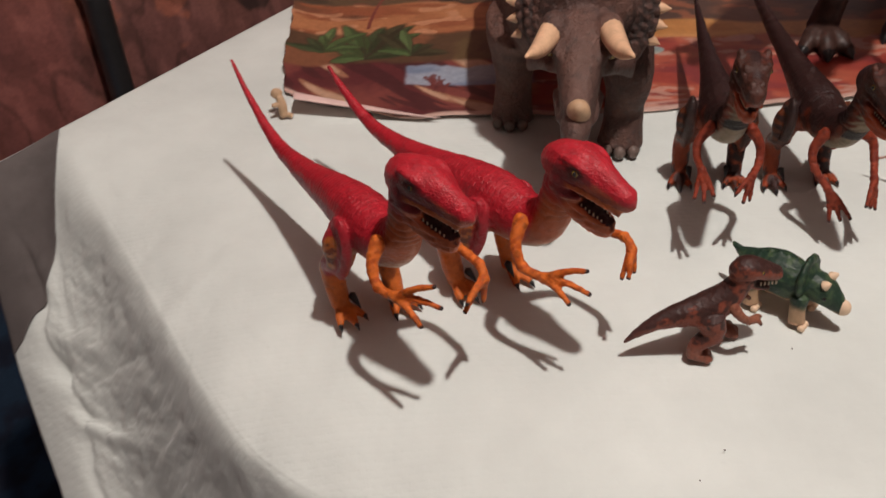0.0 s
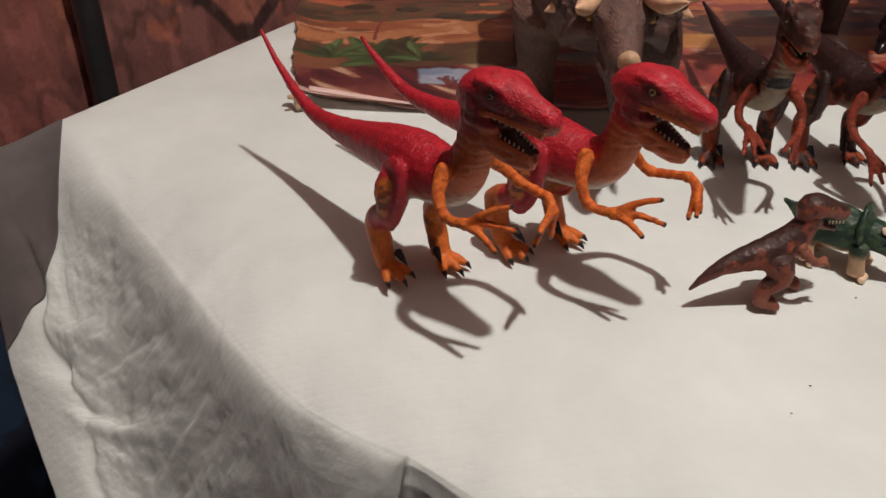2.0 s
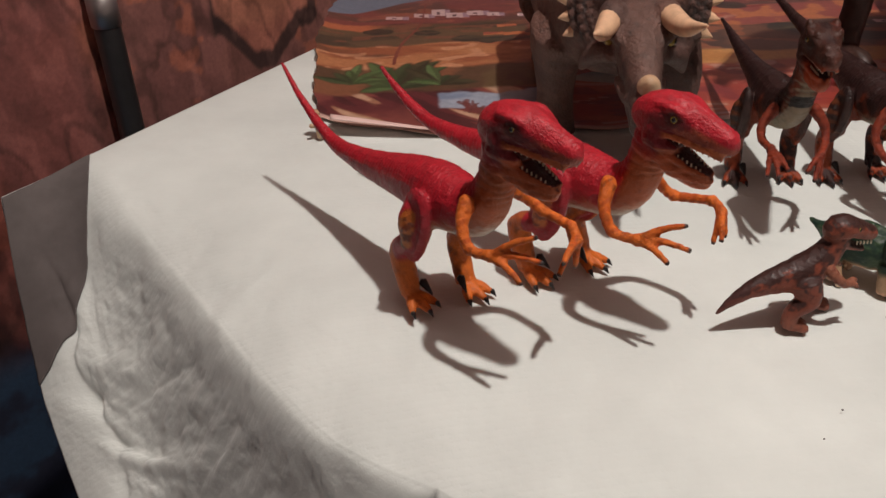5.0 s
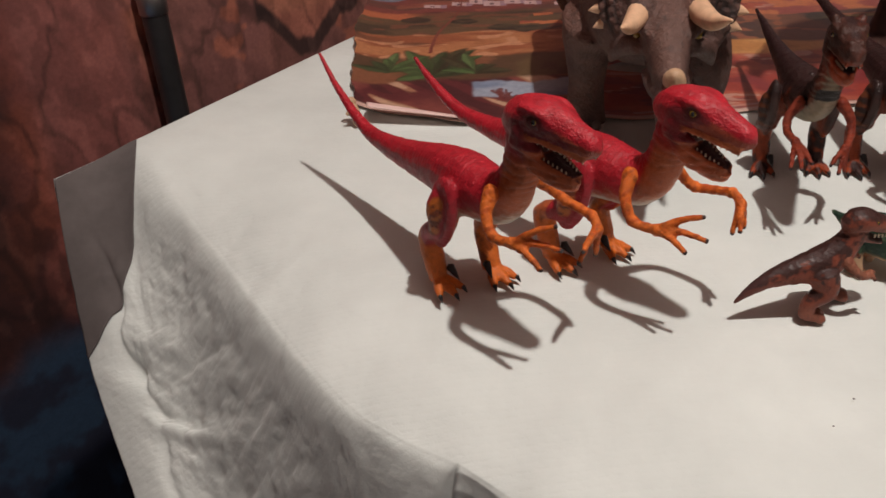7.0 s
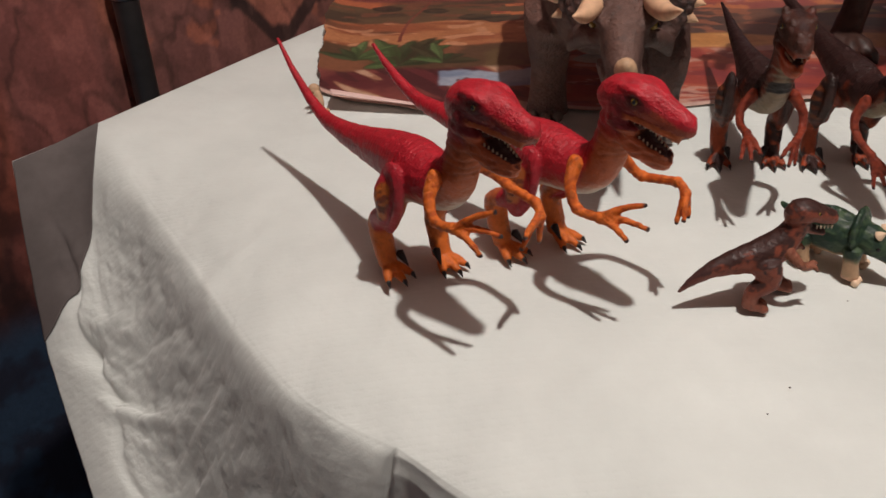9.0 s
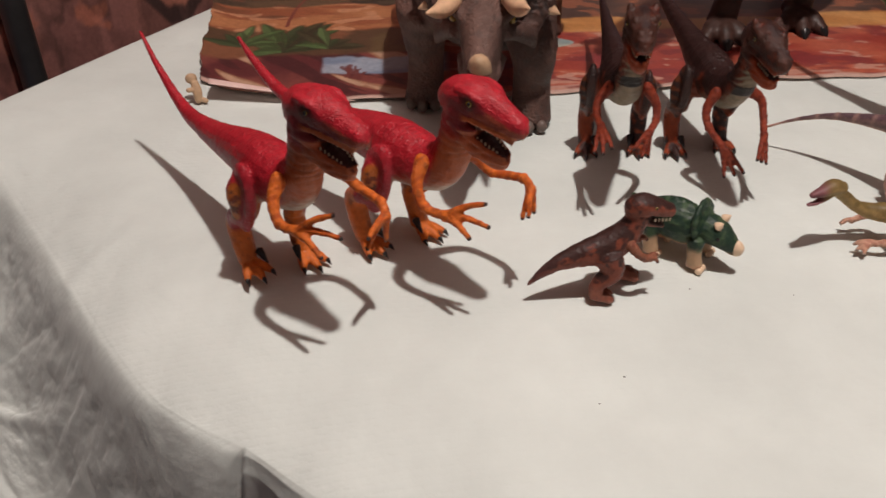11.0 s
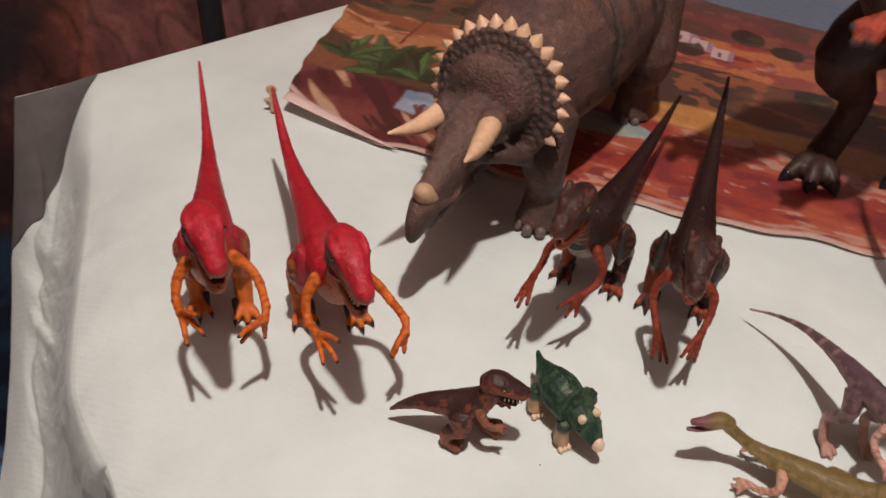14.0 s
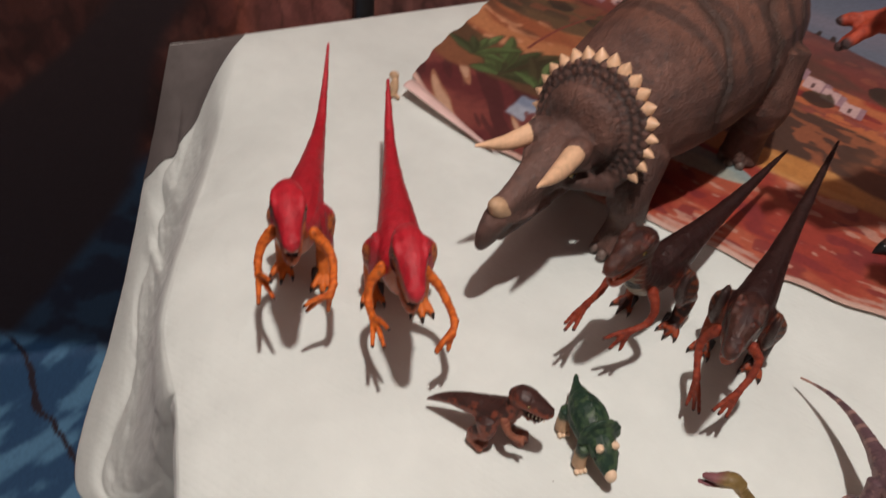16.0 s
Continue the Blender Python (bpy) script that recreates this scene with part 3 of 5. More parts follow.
    # agave: broad pointed leaves, each with a light and a shaded half
    rng = random.Random(5)
    for cx, cv, reach, count in ((-0.052, 0.690, 1.0, 11), (-0.088, 0.700, 0.7, 6), (-0.012, 0.694, 0.75, 7)):
        for k in range(count):
            ang = 0.10 + 2.9 * (k + 0.5) / count + rng.uniform(-0.22, 0.22)
            length = rng.uniform(0.022, 0.060) * reach
            dx, dv = math.cos(ang) * length, math.sin(ang) * length * 1.55
            t = np.clip(((x - cx) * dx + (v - cv) * dv) / (dx * dx + dv * dv), 0, 1)
            bend = 0.010 * t * t * (1 if dx > 0 else -1)
            off = ((x - cx - bend) * dv - (v - cv + 0.012 * t * t) * dx) / math.hypot(dx, dv)
            gap = np.hypot(x - cx - t * dx - bend, v - cv - t * dv + 0.012 * t * t)
            width = 0.0052 * reach * np.clip(1 - t, 0, 1) ** 0.6 * (0.45 + 1.5 * np.minimum(t * 2.5, 1)) * (0.9 + 0.3 * b)
            tone = rng.choice(((0.045, 0.085, 0.034), (0.075, 0.150, 0.050), (0.110, 0.200, 0.070), (0.055, 0.060, 0.028)))
            leaf = 1 - step(gap, width * 0.85, width * 1.0)
            out = mix(out, (0.035, 0.036, 0.020), (1 - step(gap, width * 1.0, width * 1.35)) * 0.6)
            out = mix(out, np.array(tone) * (0.75 + 0.5 * fine)[:, None], leaf * 0.95)
            out = mix(out, np.array(tone) * 0.45, leaf * (off > width * 0.15) * 0.8)
    # the tall bare flower stalk with its twigs
    for x0, v0, x1, v1, r in ((-0.052, 0.735, -0.020, 0.920, 0.0016), (-0.030, 0.868, -0.016, 0.884, 0.0009), (-0.026, 0.890, -0.036, 0.912, 0.0009), (-0.040, 0.805, -0.030, 0.816, 0.0009)):
        dx, dv = x1 - x0, v1 - v0
        t = np.clip(((x - x0) * dx + (v - v0) * dv) / (dx * dx + dv * dv), 0, 1)
        out = mix(out, (0.20, 0.055, 0.040), 1 - step(np.hypot(x - x0 - t * dx + 0.003 * np.sin(t * 7), v - v0 - t * dv), r * (1 - 0.5 * t) * 0.8, r * (1 - 0.5 * t) * 1.3))
    # reddish shrub by the pond
    for k in range(16):
        ang, size = rng.uniform(0.3, 2.8), rng.uniform(0.5, 1.1)
        x0, v0 = 0.013 + rng.uniform(-0.006, 0.006), 0.636 + rng.uniform(0, 0.014)
        dx, dv = math.cos(ang) * 0.011 * size, math.sin(ang) * 0.019 * size
        t = np.clip(((x - x0) * dx + (v - v0) * dv) / (dx * dx + dv * dv), 0, 1)
        out = mix(out, (0.15, 0.042, 0.036), (1 - step(np.hypot(x - x0 - t * dx, v - v0 - t * dv) - 0.0014 * step(b, 0.5, 0.6), 0.0006, 0.0015)) * 0.85)
    # skyline with small trees, and a hazy blue sky that darkens upwards
    line = np.interp(x, (-0.13, -0.10, -0.047, 0.0, 0.065, 0.13, 0.17, 0.25, 0.40, 0.80), (0.885, 0.895, 0.926, 0.944, 0.938, 0.966, 0.956, 0.944, 0.930, 0.925)) + 0.006 * (cloudy(np.c_[x * 22, 0 * x, 0 * x], 3, 161) - 0.5)
    trees = line + 0.011 * step(cloudy(np.c_[x * 190, 0 * x, 0 * x], 2, 171), 0.55, 0.70) * (np.abs(x - 0.165) < 0.045)
    sky = mix((0.155, 0.215, 0.270), (0.060, 0.082, 0.150), step(v, 0.98, 1.20))
    sky = mix(sky, (0.27, 0.26, 0.31), step(cloudy(np.c_[x * 4, v * 16, 0 * x], 4, 181), 0.56, 0.72) * 0.45)
    out = mix(out, (0.045, 0.040, 0.036), step(v, line - 0.0025, line - 0.0005) * (np.abs(x - 0.165) < 0.045))
    out = mix(out, sky, step(v, trees - 0.001, trees + 0.001))
    rim = step(y - sheet_edge(x), 0.004, 0.008)
    torn = step(cloudy(np.c_[x * 40, 0 * x, 0 * x], 3, 191), 0.42, 0.52) * step(y - sheet_edge(x), 0.009, 0.011) * (1 - step(y - sheet_edge(x), 0.013, 0.015)) * right
    out = mix(out * np.array((0.92, 0.84, 0.88)), (0.50, 0.31, 0.26), torn * 0.7)
    return mix((0.55, 0.37, 0.31), out, rim)


me, x, y = sheet("landscape", np.r_[np.arange(-0.145, 0.30, 0.0011), np.arange(0.30, 0.80, 0.0022)], np.r_[np.arange(0.59, 0.88, 0.0011), np.arange(0.88, 1.04, 0.0018), np.arange(1.04, 1.40, 0.006)], print_place, print_keep)
painted(me, print_paint(x, y))
poster = solid("landscape_print", me, PRINT, "printed desert landscape sheet with curled paper edges", "poster")
thick = poster.modifiers.new("thick", "SOLIDIFY")
thick.thickness, thick.offset = 0.0006, -1

# the turned-up pale corner of the sheet
def flap_place(a, b):
    x0, y0 = -0.098 + 0.112 * a, 0.632 - 0.040 * a
    return np.c_[x0 + 0.004 * b, y0 - 0.026 * b * (1 - a) ** 0.8, 0.004 + 0.010 * b * (1 - a) + 0.004 * np.sin(b * 3) * (1 - a)]


me, _, _ = sheet("corner_flap", np.linspace(0, 1, 40), np.linspace(0, 1, 12), flap_place)
flap = solid("corner_flap", me, PAPER, "", "")
flap.parent = poster
thick = flap.modifiers.new("thick", "SOLIDIFY")
thick.thickness = 0.0006

# ---- toy dinosaurs ----
def facing(x, y, turn, z=0.0):
    return pose(x, y, z, 0, 0, turn)


def near_line(co, a, b):
    """Distance of the rows of co from the stretch a to b."""
    a, b = np.asarray(a, float), np.asarray(b, float)
    t = np.clip(((co - a) @ (b - a)) / ((b - a) @ (b - a)), 0, 1)
    return np.linalg.norm(co - a - t[:, None] * (b - a), axis=1)


def cone(bm, foot, tip, r, seg=8):
    """A slightly bent horn or tooth."""
    foot, tip = Vector(foot), Vector(tip)
    return tube(bm, [(*foot, r), (*(foot.lerp(tip, 0.5)), r * 0.66), (*tip, r * 0.10)], seg, 3)


def eye_pair(parent, at, r, middle=0.0, look_out=(0.35, 0.9, 0.15)):
    for side in (1, -1):
        c = Vector((at[0], middle + at[1] * side, at[2]))
        out = Vector((look_out[0], look_out[1] * side, look_out[2])).normalized()
        ball = part("eye", blob(bmesh.new(), c, (r, r, r), u=14, v=10), EYE, parent, "painted yellow eye")
        part("pupil", blob(bmesh.new(), c + out * r * 0.62, (r * 0.6, r * 0.55, r * 0.66), u=10, v=8), PUPIL, ball)


def row_of_teeth(parent, spots, r, length):
    bm = bmesh.new()
    for (x, y, z), down in spots:
        cone(bm, (x, y, z), (x, y, z + length * down), r, 6)
    part("teeth", bm, TOOTH, parent, "small ivory teeth")


def hand(bm, wrist, tips, r):
    for tip in tips:
        mid = Vector(wrist).lerp(Vector(tip), 0.5) + Vector((0, 0, 0.0018))
        tube(bm, [(*wrist, r * 1.25), (*mid, r * 1.0), (*tip, r * 0.72)], 8, 3)
    return bm


def arm(parent, line, tips, r, colour, dark, material, voxel=0.0009):
    """A jointed arm: shoulder to wrist, then fingers with dark nails."""
    bm = bmesh.new()
    tube(bm, [(*p, r * k) for p, k in zip(line, (1.40, 1.05, 0.88, 0.82, 0.8))], 10, 4)
    blob(bm, line[0], (r * 1.5, r * 1.1, r * 1.6))
    for p in line[1:]:
        blob(bm, p, (r * 1.08, r * 1.0, r * 1.08), u=10, v=8)
    hand(bm, line[-1], tips, r * 0.62)
    me = fused("arm", bm, voxel, 2)
    co, no = places(me)
    way = (Vector(line[-1]) - Vector(line[0])).normalized()
    ring = np.sin((co @ np.array(way)) * 4.6 / r + 7 * cloudy(co * 0.45 / r, 2, 45))
    lump = cloudy(co * 1.3 / r, 3, 47) - 0.5
    co = co + no * (r * (0.035 * ring + 0.22 * lump))[:, None]
    me.vertices.foreach_set("co", co.ravel())
    me.update()
    n = cloudy(co * 260, 3, 7)
    c = mix(colour, np.array(colour) * np.array((0.62, 0.42, 0.4)), step(n + 0.12 * ring, 0.48, 0.66) * 0.75)
    c = mix(c, np.array(colour) * 0.3, step(cloudy(co * 420, 3, 49), 0.6, 0.72) * 0.55)
    for tip in tips:
        c = mix(c, dark, 1 - step(np.linalg.norm(co - np.array(tip), axis=1), r * 0.42, r * 0.68))
    return part("arm", painted(me, c), material, parent)


def thigh_ring(co):
    """1 at the outline of a raptor's thigh plate, 0 at its middle."""
    return np.hypot((co[:, 0] + 0.0085 - 0.28 * (co[:, 2] - 0.0505)) / 0.0112, (co[:, 2] - 0.0505) / 0.0240)


def raptor(label, m, group, kit, lean=0.0, nod=0.0, yaw=0.0, reach=0.0):
    """A raptor toy about a hand and a half long; +x ahead, +y its left. nod lowers the head, yaw turns it to its left, reach stretches the neck."""
    ob = thing("toy_raptor", label, "dinosaur toy", m, group)

    def at(u, v, z, *r):
        w = min(max((u - 0.012) / 0.03, 0), 1)
        far = max(u - 0.040, 0)
        return (u + reach * w, v + yaw * far, z + lean * (u + reach * w) - nod * w, *r)

    def jaw(u, v, z, *r):
        return at(u, v, z + kit["shut"] * max(u - 0.040, 0), *r)

    bm = bmesh.new()
    for u, v, z, r in kit["bumps"]:
        blob(bm, at(u, v, z), (r * 1.5, r, r * 1.2), (0, 20, 0), 10, 8)
    tube(bm, [at(u, 0, z, w, h) for u, z, w, h in kit["spine"]], 18, 4)
    # skull: tall at the back, a long snout that narrows and ends blunt
    tube(bm, [at(u, 0, z, w, h) for u, z, w, h in ((0.033, 0.1100, 0.0064, 0.0080), (0.040, 0.1165, 0.0092, 0.0100), (0.049, 0.1190, 0.0104, 0.0098), (0.057, 0.1176, 0.0092, 0.0092), (0.0645, 0.1146, 0.0072, 0.0084), (0.0715, 0.1127, 0.0061, 0.0073), (0.0765, 0.1114, 0.0052, 0.0062), (0.0790, 0.1106, 0.0038, 0.0046))], 16, 4)
    for s in (1, -1):
        # brow ridge, cheek, nostril, upper lip, lower lip and jaw muscle
        tube(bm, [at(0.045, 0.0075 * s, 0.1245, 0.0020), at(0.054, 0.0078 * s, 0.1240, 0.0024), at(0.063, 0.0056 * s, 0.1192, 0.0019), at(0.072, 0.0036 * s, 0.1160, 0.0014)], 8, 3)
        blob(bm, at(0.0445, 0.0080 * s, 0.1120), (0.0048, 0.0026, 0.0062))
        blob(bm, at(0.0765, 0.0032 * s, 0.1152), (0.0026, 0.0018, 0.0016), (0, 20, 0), 10, 8)
        tube(bm, [at(0.047, 0.0084 * s, 0.1118, 0.0014), at(0.057, 0.0076 * s, 0.1108, 0.0014), at(0.066, 0.0056 * s, 0.1086, 0.0013), at(0.0762, 0.0038 * s, 0.1060, 0.0012)], 8, 3)
        tube(bm, [jaw(0.047, 0.0070 * s, 0.1045, 0.0015), jaw(0.056, 0.0060 * s, 0.1000, 0.0014), jaw(0.0645, 0.0044 * s, 0.0964, 0.0013), jaw(0.0698, 0.0022 * s, 0.0948, 0.0012)], 8, 3)
        tube(bm, [at(0.041, 0.0068 * s, 0.1088, 0.0040), at(0.048, 0.0066 * s, 0.1066, 0.0038), at(0.0545, 0.0058 * s, 0.1046, 0.0022)], 8, 3)
    tube(bm, [jaw(u, 0, z, w, h) for u, z, w, h in ((0.040, 0.1045, 0.0080, 0.0072), (0.049, 0.0988, 0.0076, 0.0076), (0.058, 0.0944, 0.0064, 0.0067), (0.0650, 0.0922, 0.0052, 0.0054), (0.0692, 0.0920, 0.0036, 0.0038))], 12, 4)
    for s, (uf, vf) in kit["feet"]:
        hip = at(-0.006, 0.0085 * s, 0.059)
        tube(bm, [(*hip, 0.0075, 0.013), (-0.008, vf * 0.9, 0.054, 0.0066, 0.0105), (-0.006 + 0.3 * uf, vf, 0.040, 0.0055, 0.0072), (uf - 0.004, vf, 0.0345, 0.0058, 0.0068), (uf - 0.0075, vf, 0.0270, 0.0060, 0.0066), (uf - 0.004, vf, 0.0150, 0.0058, 0.0062), (uf - 0.001, vf, 0.0060, 0.0060, 0.0052)], 12, 4)
        blob(bm, (-0.0085, vf * 0.98 + 0.0006 * s, 0.0505 if s < 0 else 0.0480), (0.0112, 0.0040, 0.0240 if s < 0 else 0.0220), (0, 16, 0))
        blob(bm, (uf - 0.0105, vf, 0.0290), (0.0050, 0.0042, 0.0062))
        for side, far in ((-0.0055, 0.0115), (0.0005, 0.0150), (0.0060, 0.0115)):
            tube(bm, [(uf, vf, 0.0055, 0.0040), (uf + far * 0.55, vf + side * 0.8, 0.0046, 0.0031), (uf + far, vf + side * 1.3, 0.0028, 0.0018)], 8, 3)
    me = fused("body", bm, 0.00092, 2)
    swell(me, 0.0009, 210, 3)
    co, no = places(me)
    back = step(no[:, 2], 0.0, 0.4) * step(co[:, 0], -0.07, -0.05) * (1 - step(co[:, 0], 0.03, 0.04)) * step(co[:, 2], 0.056, 0.066)
    neck = step(co[:, 2], 0.075, 0.085) * (1 - step(co[:, 2], 0.1, 0.105)) * step(co[:, 0], 0.02, 0.03)
    tail = 1 - step(co[:, 0], -0.07, -0.05)
    wrinkle = 0.7 * np.sin(co[:, 0] * 2100 + 16 * cloudy(co * 70, 3, 41)) * back + np.sin(co[:, 2] * 1500 + 10 * cloudy(co * 90, 2, 43)) * neck + 0.35 * np.sin(co[:, 0] * 2000 + 5 * cloudy(co * 90, 2, 44)) * tail
    rim = step(np.abs(co[:, 1]), 0.0125, 0.0145) * np.exp(-(((thigh_ring(co) - 0.80) / 0.13) ** 2)) * step(co[:, 2], 0.032, 0.038) * step(co[:, 0] - 0.28 * (co[:, 2] - 0.0495), -0.014, -0.004)
    co = co + no * (0.00022 * wrinkle + 0.0011 * rim)[:, None]
    me.vertices.foreach_set("co", co.ravel())
    me.update()
    co, no = places(me)
    ahead = np.clip((co[:, 0] - 0.012) / (0.03 + reach), 0, 1)
    far = np.maximum(co[:, 0] - reach * ahead - 0.040, 0) * step(co[:, 2], 0.080, 0.088)
    flatco = co - np.c_[reach * ahead, yaw * far, lean * co[:, 0] - nod * ahead * step(co[:, 2], 0.045, 0.06)]
    coat = kit["paint"](flatco, no, cloudy(co * 150, 4, 11), cloudy(co * 420, 3, 13))
    # crevice shade put into the paint of the wrinkle troughs
    coat = mix(coat, coat * 0.55, step(-wrinkle, 0.30, 0.75) * 0.45)
    part("body", painted(me, coat), RAPTOR_SKIN, ob)
    # mouth lining and tongue
    bm = bmesh.new()
    tube(bm, [at(0.041, 0, 0.1085, 0.0056, 0.0048), at(0.048, 0, 0.1060, 0.0048, 0.0044), at(0.053, 0, 0.1035, 0.0036, 0.0030)], 10, 3)
    part("mouth", bm, MOUTH, ob, "dark open mouth")
    part("tongue", tube(bmesh.new(), [jaw(0.048, 0, 0.1010, 0.0030, 0.0014), jaw(0.058, 0, 0.0972, 0.0026, 0.0012), jaw(0.0655, 0, 0.0950, 0.0015, 0.0009)], 10, 3), MOUTH, ob, "dark red tongue")
    spots = []
    for k in range(9):
        f = k / 8
        for s in (1, -1):
            spots.append((at(0.0540 + 0.0215 * f, s * (0.0064 - 0.0028 * f), 0.1102 - 0.0044 * f), -1))
            if k < 8:
                spots.append((jaw(0.0520 + 0.0165 * f, s * (0.0056 - 0.0030 * f), 0.1028 - 0.0072 * f), 1))
    row_of_teeth(ob, spots, 0.00058, 0.0014)
    x, middle, z = at(0.0545, 0, 0.1200)
    eye_pair(ob, (x, 0.0086, z), 0.00185, middle)
    for line, tips in kit["arms"]:
        arm(ob, line, tips, 0.0030, kit["arm"], (0.03, 0.02, 0.02), ARM_SKIN)
    for s, (uf, vf) in kit["feet"]:
        for side, far in ((-0.0072, 0.0125), (0.0006, 0.0165), (0.0078, 0.0125)):
            part("claw", cone(bmesh.new(), (uf + far - 0.001, vf + side, 0.0034), (uf + far + 0.0020, vf + side * 1.08, 0.0010), 0.0015), BLACK, ob)
        part("claw", cone(bmesh.new(), (uf + 0.002, vf - 0.0058 * s, 0.0125), (uf + 0.0090, vf - 0.0072 * s, 0.0070), 0.0025), BLACK, ob, "raised black sickle claw")
    return ob


def red_paint(co, no, n, f):
    u, v, z = co.T
    top = z - np.interp(u, (-0.17, -0.06, 0.0, 0.025, 0.036, 0.08), (0.055, 0.047, 0.054, 0.058, 0.092, 0.098))
    c = mix((0.40, 0.100, 0.036), (0.41, 0.014, 0.026), step(top + 0.010 * (n - 0.5), -0.004, 0.010))
    belly = step(-no[:, 2], 0.25, 0.75) * step(u, -0.02, 0.01) * (1 - step(u, 0.04, 0.05)) * step(z, 0.040, 0.05) * (1 - step(np.abs(v), 0.010, 0.013))
    c = mix(c, (0.52, 0.42, 0.34), belly)
    leg = (1 - step(z, 0.030, 0.042))
    c = mix(c, (0.62, 0.145, 0.022), leg)
    q = thigh_ring(co)
    plate = step(np.abs(v), 0.0118, 0.0138) * (1 - step(q, 1.0, 1.08)) * step(z, 0.026, 0.030)
    inner = mix((0.52, 0.14, 0.028), (0.15, 0.030, 0.018), step(f + 0.5 * (n - 0.5), 0.54, 0.62) * 0.85)
    c = mix(c, mix(inner, (0.36, 0.016, 0.028), step(q + 0.35 * (n - 0.5) + 0.15 * step(u, -0.004, 0.006), 0.40, 0.54)), plate)
    c = mix(c, (0.10, 0.035, 0.02), step(n, 0.60, 0.72) * leg * 0.6)
    throat = step(u, 0.030, 0.038) * (1 - step(z, 0.094, 0.104)) * step(z, 0.06, 0.07)
    c = mix(c, (0.50, 0.14, 0.055), throat * 0.8)
    brow = z - np.interp(u, (0.03, 0.044, 0.054, 0.064, 0.073, 0.082), (0.112, 0.1215, 0.1228, 0.1182, 0.1145, 0.1110))
    face = step(u, 0.038, 0.045) * (1 - step(brow + 0.002 * (n - 0.5), -0.0012, 0.0004)) * step(z, 0.1, 0.103)
    c = mix(c, mix((0.17, 0.018, 0.024), (0.34, 0.070, 0.035), step(n + 8 * (u - 0.06), 0.42, 0.62)), face * 0.9)
    lip = np.abs(z - np.interp(u, (0.047, 0.057, 0.067, 0.0785), (0.1118, 0.1108, 0.1088, 0.1068))) < 0.0017
    c = mix(c, (0.62, 0.17, 0.06), lip * step(u, 0.048, 0.052) * step(np.abs(v), 0.003, 0.004) * 0.85)
    jaw = step(u, 0.045, 0.050) * (1 - step(z, 0.1045, 0.1060))
    c = mix(c, (0.54, 0.13, 0.05), jaw * 0.85)
    socket = near_line(co, (0.054, 0.0082, 0.120), (0.0545, 0.0082, 0.120)), near_line(co, (0.054, -0.0082, 0.120), (0.0545, -0.0082, 0.120))
    c = mix(c, (0.10, 0.018, 0.018), 1 - step(np.minimum(*socket), 0.0028, 0.0048))
    inside = (np.abs(v) < np.interp(u, (0.05, 0.06, 0.07), (0.0062, 0.0050, 0.0030))) * step(u, 0.048, 0.052) * np.maximum(step(-no[:, 2], 0.55, 0.8) * step(z, 0.103, 0.105), step(no[:, 2], 0.45, 0.7) * (1 - step(z, 0.103, 0.105)) * step(z, 0.084, 0.086))
    c = mix(c, (0.05, 0.012, 0.012), inside)
    return mix(c, c * 0.62, step(f, 0.52, 0.75) * 0.45)


